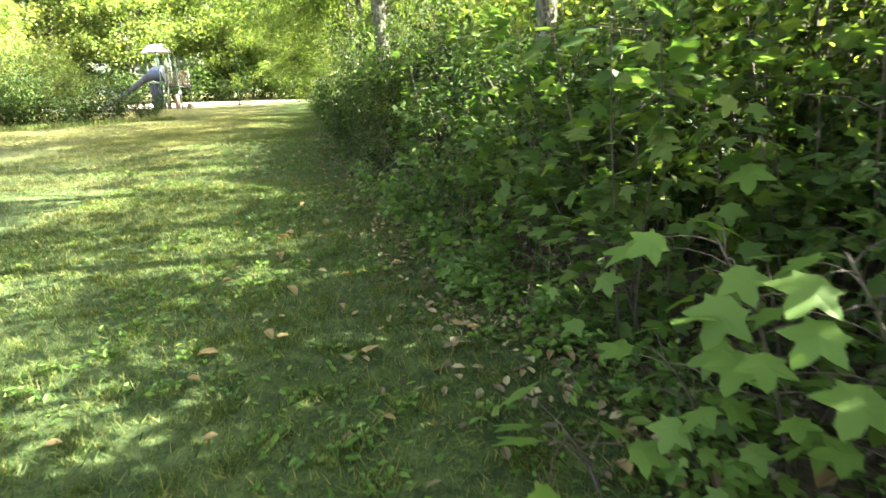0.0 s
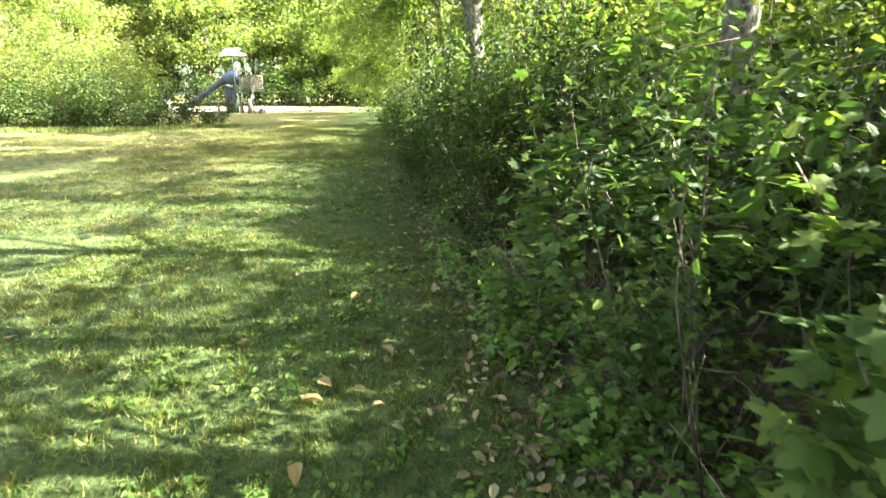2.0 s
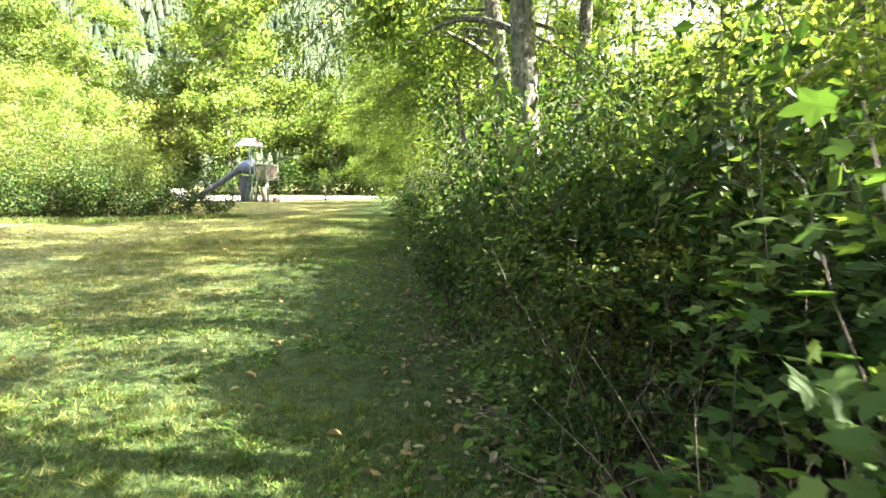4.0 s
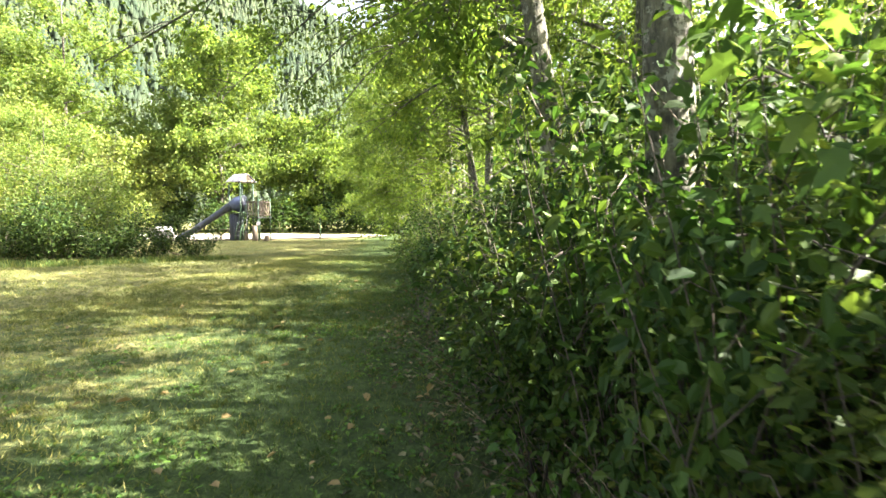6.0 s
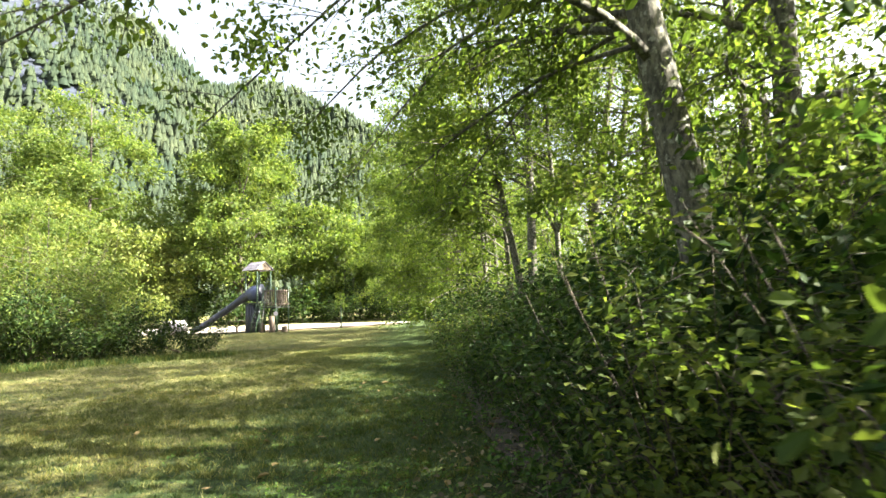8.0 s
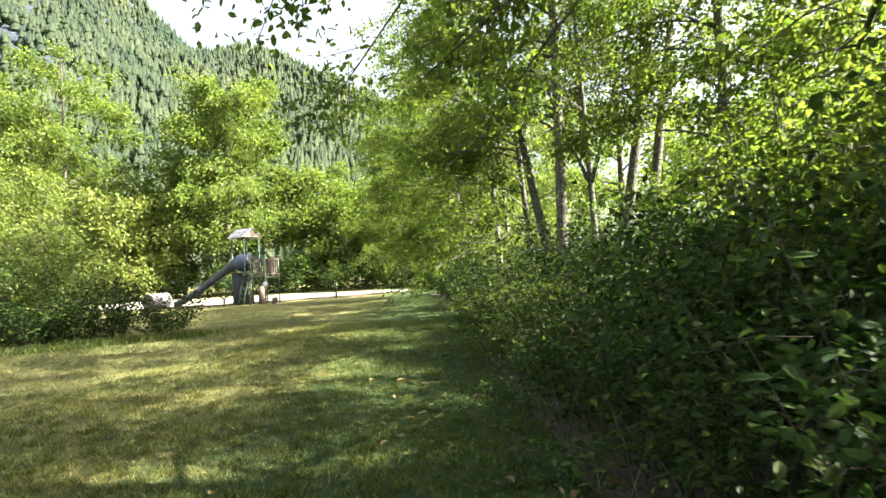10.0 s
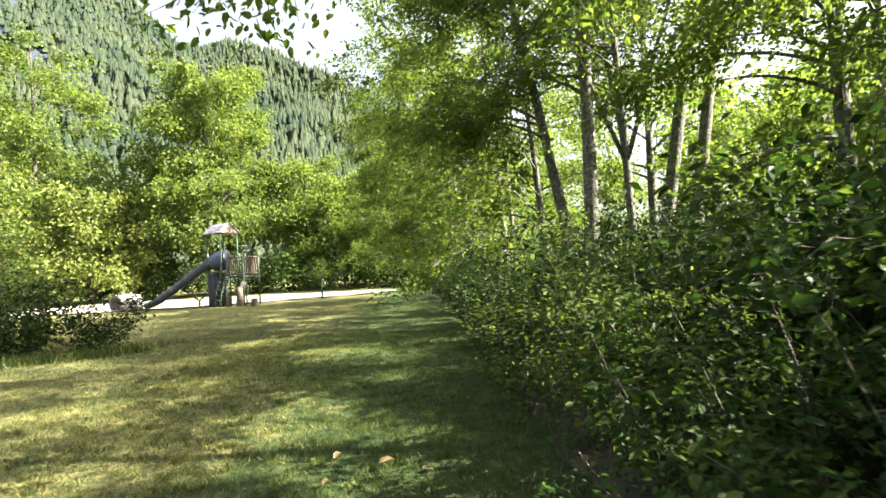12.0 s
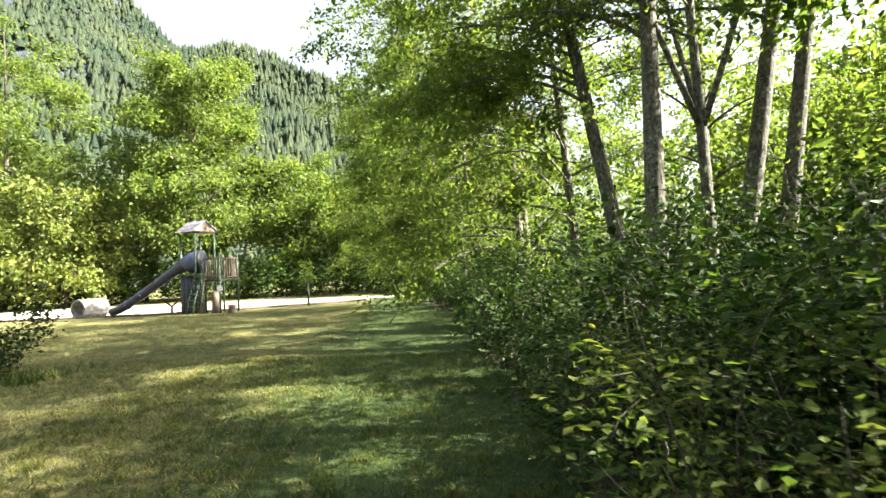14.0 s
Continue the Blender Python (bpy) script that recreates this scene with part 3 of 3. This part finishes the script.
# ---- shrubs across the lawn ----
for j, (x, y, s, k) in enumerate([(-13.0, 25.7, 0.8, 0), (-14.2, 24.9, 1.0, 0), (-15.4, 24.2, 1.15, 0), (-16.8, 23.6, 1.2, 0), (-18.2, 23.3, 1.2, 0), (-19.7, 23.2, 1.2, 0), (-21.2, 23.0, 1.2, 0), (-22.8, 22.6, 1.25, 0), (-24.4, 22.0, 1.3, 0),
                                  (-15.9, 26.0, 1.2, 1), (-17.2, 25.6, 1.5, 1), (-18.2, 25.4, 1.7, 1), (-19.4, 25.6, 1.8, 1), (-21.4, 25.5, 1.8, 1), (-23.6, 25.0, 1.9, 1), (-26, 24.5, 1.9, 1),
                                  (-19.5, 28.0, 2.0, 1), (-22, 29, 2.2, 1), (-23, 29, 2.4, 1), (-26.5, 29, 2.4, 1)]):
    name, label = (BR, PS)[k]
    shrub(name, sunny[j % 2] if k else back[0][j % 2], label, (x, y, float(ground_z(x, y))), j * 1.3, (s, s, s * (0.95 if k else 0.88 + 0.2 * math.sin(j * 2.6))), "shrub", "bushes across the lawn")
for j, (x, y, h) in enumerate([(-24, 31, 6.5), (-28, 32, 7.5), (-30, 30, 7.5), (-27, 27, 6), (-34, 33, 9)]):
    m = tree_meshes(90 + j, h, 0.06, (0.02, 0), 0.1, 26, 2.3, 11000, 0.14, "rhomb", M_BARK_DARK, M_YELLOW if j in (1, 3) else M_BROAD, jitter=0.22)
    tree("young_tree", m, "young tree with yellow-green leaves among the bushes", (x, y, float(ground_z(x, y)) - 0.02), group="young trees across the lawn")
# low growth round the far side of the sand
for j in range(30):
    x = -66 + j * 2.1
    y = 65 - 0.006 * (x + 33) ** 2 + 1.5 * math.sin(j * 2.3)
    name, label = (BR, SH)[j % 2]
    s = 2.1 + 0.6 * math.sin(j * 1.7)
    shrub(name, distant[j % 2], label, (x, y, float(ground_z(x, y))), j * 0.9, (s, s, s * 0.9), "shrub", "bushes behind the playground")
# ---- trees behind the playground ----
def broadleaf(name, label, x, y, seed, height, radius, reach, n, size, leaf, low=0.2, limbs=34, **k):
    m = tree_meshes(seed, height, radius, (0.01, 0), low, limbs, reach, n, size, "rhomb", M_BARK_DARK, leaf, jitter=0.45, **k)
    return tree(name, m, label, (x, y, float(ground_z(x, y)) - 0.02), group="trees behind the playground")


broadleaf("maple_tree", "large round-crowned maple in full green leaf", -34.6, 66, 101, 20.5, 0.42, 7.4, 56000, 0.37, M_BROAD, 0.14, 64, rise=0.75, fork=True, top=0.62)
LB = "tall broad-leaved tree in full green leaf behind the playground"
for j, (x, y, h, r, c) in enumerate([(-50, 62, 25.5, 7.5, M_BROAD), (-58, 58, 24, 8, M_BROAD), (-66, 50, 22, 8, M_BROAD), (-24, 70, 10, 4.8, M_ALDER), (-17, 73, 12, 5.5, M_ALDER),
                                     (-42, 59.5, 10, 4.5, M_YELLOW), (-50, 56, 12, 5, M_YELLOW), (-10, 66, 13, 6, M_ALDER), (-28, 73, 14, 5.5, M_BROAD), (-43, 71, 15, 6, M_ALDER), (-59, 68, 21, 7, M_BROAD), (-21, 82, 14, 6, M_BROAD), (-3, 74, 14, 6, M_ALDER)]):
    broadleaf("broadleaf_tree", LB, x, y, 110 + j, h, 0.012 * h, r, 19000 if h > 15 else 11000, 0.42, c, 0.06, 44)

for j, (x, y, h, r) in enumerate([(10, 40, 9, 4), (15, 46, 11, 4.5), (9, 54, 12, 4.5), (18, 37, 10, 4.2), (2, 62, 12, 5), (13, 32, 9.5, 3.8), (9, 14, 8.5, 3.4), (12, 19, 9.5, 3.6), (9, 24, 8.5, 3.4), (14, 28, 10, 3.8), (10, 9, 8.5, 3.4), (14, 4, 9.5, 3.6), (17, 15, 12, 4), (8, 30, 8, 3.4), (7.5, 35, 8.5, 3.4), (19, 24, 13, 4.4), (5, 41, 8.5, 3.6), (8.5, 19, 8, 3.2)]):
    m = tree_meshes(140 + j, h, 0.1, (0.02, 0), 0.06, 34, r, 9000, 0.29, "rhomb", M_BARK, M_ALDER, jitter=0.28, clump=0.3)
    tree("alder_tree", m, LA, (x, y, float(ground_z(x, y)) - 0.02), group="alders along the thicket")

# ---- play tower ----
def axis_pose(cx, cy, z):
    return pose(cx, cy, z, 0, 0, -22)


tower = tagged(new("play_tower"), "wooden playground tower with shingled roof and tube slide, on sand", "playground tower")
tower.matrix_world = axis_pose(-21.25, 45.0, -0.19)
H = 0.57
for sx in (-1, 1):
    for sy in (-1, 1):
        tube_part("post", [(sx * H, sy * H, -0.1), (sx * H, sy * H, 4.05)], [0.055, 0.055], tower, M_POST, "green painted steel post")
bm = bmesh.new()
for k in range(9):
    y0 = -0.68 + k * 0.152
    box(bm, -0.68, y0, 1.9, 0.68, y0 + 0.14, 1.96)
part("deck", bm, tower, M_DARK)
for sgn in (-1, 1):
    bm = bmesh.new()
    t = Matrix.Translation((0, 0, 4.72)) @ Matrix.Rotation(sgn * radians(-38), 4, "X")
    for k in range(5):
        a0, a1 = k * 0.19, k * 0.19 + 0.205
        box(bm, -0.72, min(sgn * a0, sgn * a1), 0.012 * (k % 2), 0.72, max(sgn * a0, sgn * a1), 0.03 + 0.012 * (k % 2), t)
    part("roof_slope", bm, tower, M_ROOF, "weathered lilac-grey shingle roof slope")
for sx in (-1, 1):
    bm = bmesh.new()
    pts = [(sx * 0.64, -0.68, 4.16), (sx * 0.64, 0.68, 4.16), (sx * 0.64, 0, 4.69)]
    v = [bm.verts.new(q) for q in pts] + [bm.verts.new((q[0] - sx * 0.04, q[1], q[2])) for q in pts]
    for f in ((0, 1, 2), (5, 4, 3), (0, 3, 4, 1), (1, 4, 5, 2), (2, 5, 3, 0)):
        bm.faces.new([v[q] for q in f])
    bmesh.ops.recalc_face_normals(bm, faces=bm.faces[:])
    part("gable", bm, tower, M_TIMBER, "tan wooden gable board")
# lower landing with its railing
LX, LY = 1.35, 0.35
for sx in (-0.55, 0.55):
    for sy in (-0.55, 0.55):
        tube_part("post", [(LX + sx, LY + sy, -0.1), (LX + sx, LY + sy, 2.95)], [0.045, 0.045], tower, M_POST)
part("landing", box(bmesh.new(), LX - 0.62, LY - 0.62, 1.56, LX + 0.62, LY + 0.62, 1.66), tower, M_DARK)
for (x0, y0, x1, y1) in ((LX - 0.55, LY - 0.58, LX + 0.55, LY - 0.58), (LX + 0.58, LY - 0.55, LX + 0.58, LY + 0.55), (LX - 0.55, LY + 0.58, LX + 0.55, LY + 0.58)):
    for z in (1.78, 2.7):
        tube_part("rail", [(x0, y0, z), (x1, y1, z)], [0.03, 0.03], tower, M_TIMBER, sides=6)
    for k in range(7):
        q = (k + 0.5) / 7
        x, y = x0 + (x1 - x0) * q, y0 + (y1 - y0) * q
        part("baluster", box(bmesh.new(), x - 0.028, y - 0.018, 1.7, x + 0.028, y + 0.018, 2.78), tower, M_TIMBER, "brown wooden baluster")
for k in range(6):
    z = 0.32 + 0.28 * k
    tube_part("rung", [(H - 0.1, -H - 0.02 - 0.06 * (5 - k), z), (H + 0.75, -H - 0.02 - 0.06 * (5 - k), z)], [0.025, 0.025], tower, M_DARK, sides=6)
for x in (H - 0.1, H + 0.75):
    tube_part("ladder_side", [(x, -H - 0.42, 0), (x, -H - 0.02, 2.0)], [0.03, 0.03], tower, M_DARK, sides=6)
for z in (2.25, 2.8):
    for a, b in (((-H, H), (H, H)), ((-H, -H), (-H, H))):
        tube_part("guard_bar", [(*a, z), (*b, z)], [0.022, 0.022], tower, M_POST, sides=6)
# tube slide: its mouth hood and the chute down to the sand
way = axis_pose(-21.4, 45.0, -0.19).inverted()
def local(x, y, z):
    return tuple(way @ Vector((x, y, z)))
line = [local(*q) for q in ((-21.75, 44.75, 2.3), (-22.1, 44.68, 2.22), (-22.5, 44.6, 1.98), (-23.3, 44.5, 1.45), (-24.2, 44.45, 0.88), (-25.0, 44.42, 0.4), (-25.5, 44.4, 0.16), (-25.95, 44.4, 0.04))]
tube_part("slide_tube", line, [0.36, 0.32, 0.25, 0.22, 0.22, 0.22, 0.21, 0.19], tower, M_PLASTIC, "dark blue-grey plastic tube slide", 16)
for k in (2, 3, 4, 5):
    a, b = Vector(line[k]), Vector(line[k + 1])
    tube_part("slide_collar", [a, a + (b - a).normalized() * 0.08], [0.245, 0.245], tower, M_PLASTIC, "", 16)
# rounded entry hood where the slide leaves the deck
hood = [local(-21.1 - 0.16 * k, 44.85 - 0.02 * k, 2.42 - 0.015 * k) for k in range(7)]
tube_part("slide_hood", hood, [0.5, 0.56, 0.57, 0.55, 0.5, 0.42, 0.33], tower, M_HOOD, "bright blue moulded entry hood", 18)
tube_part("hood_rim", [hood[0], (Vector(hood[0]) + (Vector(hood[0]) - Vector(hood[1])) * 0.5)[:]], [0.6, 0.6], tower, M_PLASTIC, "dark rim of the hood", 18)
tube_part("slide_foot", [local(-25.8, 44.4, -0.25), local(-25.8, 44.4, 0.0)], [0.04, 0.04], tower, M_DARK)
# ribbed drum under the deck: a core with staves round it
tube_part("climbing_drum", [(-0.3, -0.25, 0.0), (-0.3, -0.25, 0.1), (-0.3, -0.25, 1.8), (-0.3, -0.25, 1.88)], [0.4, 0.43, 0.4, 0.38], tower, M_PLASTIC, "ribbed blue-grey drum under the deck", 18)
for k in range(12):
    a = k * math.pi / 6
    x, y = -0.3 + 0.42 * math.cos(a), -0.25 + 0.42 * math.sin(a)
    tube_part("drum_rib", [(x, y, 0.0), (x, y, 1.8)], [0.045, 0.04], tower, M_PLASTIC, sides=6)
for x, y, r, h in ((-0.95, 0.1, 0.17, 1.86), (LX + 0.05, LY - 0.45, 0.2, 1.05), (LX - 0.55, LY - 0.75, 0.13, 0.62), (LX + 0.95, LY - 0.2, 0.2, 0.35)):
    tube_part("log_step", [(x, y, -0.05), (x, y, 0.06), (x + 0.02, y, h * 0.6), (x, y, h)], [r * 1.08, r, r * 0.92, r * 0.97], tower, M_TIMBER, "grey-brown upright log step", 12)
part("panel", box(bmesh.new(), -1.5, 0.35, 1.05, -0.8, 0.42, 1.6), tower, M_PLASTIC, "dark play panel below the slide")
part("valve_disc", raw_mesh("valve_disc", *tube([(LX + 0.62, LY - 0.62, 1.2), (LX + 0.66, LY - 0.66, 1.2)], [0.14, 0.14], 14), M_ROOF), tower, None, "pale round disc on the post")
# curved grab bars over the climbing pods, and the pods
for k in range(5):
    z = 0.35 + 0.3 * k
    P = [(H + 0.02 + 0.06 * q, -H - 0.55 + 0.1 * k - 0.12 * math.sin(q / 8 * math.pi), z) for q in range(9)]
    tube_part("climber_bar", P, [0.028] * 9, tower, M_DARK, "dark curved climbing bar", 6)
for x in (H + 0.02, H + 0.5):
    tube_part("climber_side", [(x, -H - 0.6, -0.05), (x, -H - 0.5, 0.6), (x, -H - 0.15, 1.6), (x, -H - 0.02, 2.3), (x, -H + 0.1, 2.6)], [0.03] * 5, tower, M_POST, "green steel climber side", 6)

barrel = tagged(new("play_tunnel"), "grey concrete crawl tunnel lying on the sand", "tunnel")
barrel.matrix_world = pose(-27.75, 45.3, 0.27, 0, 90, -100)
a = np.linspace(0, 2 * math.pi, 24, endpoint=False)
ring = [(0.5, 0.75), (0.5, -0.75), (0.42, -0.75), (0.42, 0.75)]
V = np.array([(r * math.cos(q), r * math.sin(q), z) for r, z in ring for q in a])
F = [(i * 24 + j, i * 24 + (j + 1) % 24, ((i + 1) % 4) * 24 + (j + 1) % 24, ((i + 1) % 4) * 24 + j) for i in range(4) for j in range(24)]
part("pipe", raw_mesh("pipe", V, F, M_CONCRETE, False), barrel)

table = tagged(new("play_table"), "small round timber table on a forked leg", "table")
table.matrix_world = pose(-23.2, 45.6, -0.19)
tube_part("tabletop", [(0, 0, 0.72), (0, 0, 0.78)], [0.75, 0.75], table, M_TIMBER, sides=20)
tube_part("leg", [(0, 0, -0.05), (0, 0, 0.35)], [0.07, 0.06], table, M_TIMBER)
for s in (-1, 1):
    tube_part("brace", [(0, 0, 0.33), (s * 0.5, 0, 0.72)], [0.05, 0.045], table, M_TIMBER)

sap = tree_meshes(300, 2.6, 0.028, (0.01, 0), 0.5, 12, 0.42, 420, 0.13, "rhomb", M_TWIG, M_ALDER, jitter=0.06)
young_one = tree("sapling", sap, "thin staked young tree with a tuft of leaves", (-16.4, 47.6, -0.22))
tube_part("stake", [(0.07, -0.05, -0.1), (0.07, -0.05, 1.35), (0.07, -0.05, 1.42)], [0.045, 0.045, 0.03], young_one, M_POST, "green round stake", 8)

edge = tagged(new("sand_kerb"), "low dark timber edging between lawn and sand", "kerb", kind="structure")
P = [(x, y) for x, y in rim if y < 53.6 and x > -34]
for (xa, ya), (xb, yb) in zip(P, P[1:]):
    ang = math.atan2(yb - ya, xb - xa)
    t = Matrix.Translation(((xa + xb) / 2, (ya + yb) / 2, float(ground_z(xa, ya)))) @ Matrix.Rotation(ang, 4, "Z")
    L = math.hypot(xb - xa, yb - ya) / 2 - 0.01
    part("edging_beam", box(bmesh.new(), -L, -0.06, -0.05, L, 0.06, 0.1, t), edge, M_TIMBER)

# ---- grass, weeds and leaves on the ground ----
rng = np.random.default_rng(21)
def scatter(n, x0, x1, y0, y1, inset=0.0):
    P = np.stack([rng.uniform(x0, x1, n), rng.uniform(y0, y1, n), np.zeros(n)], 1)
    tuft = rng.random(n) < 0.5          # half of it gathered in tufts
    cell = np.floor(P[:, :2] / 0.3)
    mid = np.modf(np.abs(np.sin(cell @ np.array(((12.99, 39.35), (78.23, 11.14)))) * 4375.85))[0]
    P[tuft, :2] = ((cell + mid) * 0.3 + rng.normal(0, 0.045, (n, 2)))[tuft]
    P = P[P[:, 0] < hedge_x(P[:, 1]) - inset + rng.exponential(0.45, len(P)) - 0.05]
    P[:, 2] = ground_z(P[:, 0], P[:, 1]) - 0.003
    return P


def blades(P, size, lay=0.5):
    n = len(P)
    D = np.stack([rng.normal(0, lay, n), rng.normal(0, lay, n), np.ones(n)], 1)
    D /= np.linalg.norm(D, axis=1)[:, None]
    B = np.cross(D, rng.normal(0, 1, (n, 3)))
    B /= np.linalg.norm(B, axis=1)[:, None]
    s = size * rng.uniform(0.5, 1.3, n)
    T, F = LEAF["blade"]
    V = P[:, None] + s[:, None, None] * (T[None, :, :1] * D[:, None] + T[None, :, 1:2] * B[:, None])
    return V.reshape(-1, 3), (F[None] + (np.arange(n) * 3)[:, None, None]).reshape(-1, 3)


near = np.concatenate([scatter(45000, -24, -7.5, 4, 26), scatter(150000, -4.5, 1.2, 0.3, 8), scatter(60000, -8, 0, 5, 18)])
dry = np.concatenate([scatter(170000, -9.5, -3, 14, 27), scatter(60000, -22, -4, 24, 44), scatter(70000, -17, -8.5, 14, 27), scatter(60000, -9, 0, 8, 17)])
turning = (near[:, 1] + rng.normal(0, 1, len(near)) > 4.5) & (rng.random(len(near)) < 0.5)
dry, near = np.concatenate([dry, near[turning]]), near[~turning]
by_thicket = dry[:, 0] + 0.235 * dry[:, 1] + rng.normal(0, 0.6, len(dry)) > -1.7
tagged(new("grass", raw_mesh("grass", *blades(np.concatenate([near, dry[by_thicket]]), 0.055, 0.75), M_BLADE)), "short green lawn grass", "grass", kind="stuff")
dry = dry[~by_thicket]
tagged(new("dry_grass", raw_mesh("dry_grass", *blades(dry, 0.06, 0.8), M_BLADE_DRY)), "dry straw-coloured lawn grass", "grass", kind="stuff")
weed = np.concatenate([scatter(18000, -6, 1.0, 0.3, 16), scatter(16000, -4.5, 1.8, 0.5, 20, -0.5)])
weed = weed[np.array([noise.noise((x * 0.9, y * 0.9, 0)) for x, y in weed[:, :2]]) > 0.02]
weed[:, 2] += 0.025
tagged(new("lawn_weeds", raw_mesh("lawn_weeds", *leaves(weed, 0.045, "oval", rng, 1.6), M_WEED)), "clover and broad-leaved weeds in the lawn", "weeds", kind="stuff")

n = 6500
P = np.stack([np.zeros(n), 16 * rng.beta(1.2, 1.6, n), np.zeros(n)], 1)
P[:, 0] = hedge_x(P[:, 1]) + rng.normal(0.3, 0.5, n)
P[:, 2] = ground_z(P[:, 0], P[:, 1]) + rng.uniform(0.014, 0.035, n)
tagged(new("leaf_litter", raw_mesh("leaf_litter", *leaves(P, 0.065, "oval", rng, 1.5), M_LITTER)), "dry brown leaf litter and twigs", "leaf litter", kind="stuff")

forms = []
for k in range(4):
    T, F = LEAF["oval" if k % 2 else "three"]
    V = T * (0.11 if k % 2 else 0.09) * np.array((1, 1, 1.4 + k * 0.3))
    V[:, 2] -= V[:, 2].min()
    forms.append(raw_mesh("fallen_leaf", V, F, M_FALLEN))
made = 0
while made < 230:
    y = rng.uniform(1.2, 19)
    x = float(hedge_x(y)) - rng.exponential(1.3) + 0.3
    ob = tagged(new("fallen_leaf", forms[made % 4]), "curled dry brown leaf lying on the lawn", "leaf", "fallen leaves on the lawn")
    s = rng.uniform(0.5, 1.05)
    ob.matrix_world = pose(x, y, float(ground_z(x, y)) + 0.022, rng.normal(0, 9), rng.normal(0, 9), rng.uniform(0, 360)) @ Matrix.Diagonal((s, s, s, 1))
    made += 1

n = 9000
P = np.stack([rng.uniform(-26, -11.6, n), np.zeros(n), np.zeros(n)], 1)
P[:, 1] = np.interp(P[:, 0], [-26, -20, -15.5, -13, -11.6], [20.6, 21.6, 22.6, 24.2, 25.4]) + rng.normal(0, 0.3, n)
P[:, 2] = ground_z(P[:, 0], P[:, 1])
tagged(new("tall_grass", raw_mesh("tall_grass", *blades(P, 0.2, 0.4), M_BLADE)), "uncut green grass along the bushes", "grass", kind="stuff")

# ---- dead branch by the bushes ----
ob = tagged(new("dead_branch"), "bare grey fallen branch lying by the bushes", "branch")
ob.matrix_world = pose(-13.6, 25.6, 0.12)
limb = arc((0, 0, 0), 3.0, 0.25, 2.4, 0.4, rng, 8, 0.12)
main = tube_part("limb", limb, np.linspace(0.035, 0.008, len(limb)), ob, M_DEAD, sides=6)
for j in range(9):
    b = along(limb, np.array([0.15 + 0.09 * j]))[0]
    Q = arc(b, 3.0 + (-1) ** j * rng.uniform(0.5, 1.2), rng.uniform(0.1, 0.8), rng.uniform(0.4, 0.9), 0.2, rng, 5, 0.12)
    tube_part("twig", Q, np.linspace(0.011, 0.003, len(Q)), main, M_DEAD, sides=4)

# ---- young maple beside the start, leaf by leaf ----
T, F = LEAF["maple"]
big = raw_mesh("leaf", T * np.array((0.155, 0.17, 0.155)), F, M_MAPLE_LIT)
rng = np.random.default_rng(77)
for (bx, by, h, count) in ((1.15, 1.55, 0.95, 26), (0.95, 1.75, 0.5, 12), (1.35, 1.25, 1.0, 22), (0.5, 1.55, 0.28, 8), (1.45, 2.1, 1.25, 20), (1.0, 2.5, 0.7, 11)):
    ob = tagged(new("maple_sapling"), "maple sapling with broad lobed leaves in brightened green", "sapling", "maple saplings by the thicket")
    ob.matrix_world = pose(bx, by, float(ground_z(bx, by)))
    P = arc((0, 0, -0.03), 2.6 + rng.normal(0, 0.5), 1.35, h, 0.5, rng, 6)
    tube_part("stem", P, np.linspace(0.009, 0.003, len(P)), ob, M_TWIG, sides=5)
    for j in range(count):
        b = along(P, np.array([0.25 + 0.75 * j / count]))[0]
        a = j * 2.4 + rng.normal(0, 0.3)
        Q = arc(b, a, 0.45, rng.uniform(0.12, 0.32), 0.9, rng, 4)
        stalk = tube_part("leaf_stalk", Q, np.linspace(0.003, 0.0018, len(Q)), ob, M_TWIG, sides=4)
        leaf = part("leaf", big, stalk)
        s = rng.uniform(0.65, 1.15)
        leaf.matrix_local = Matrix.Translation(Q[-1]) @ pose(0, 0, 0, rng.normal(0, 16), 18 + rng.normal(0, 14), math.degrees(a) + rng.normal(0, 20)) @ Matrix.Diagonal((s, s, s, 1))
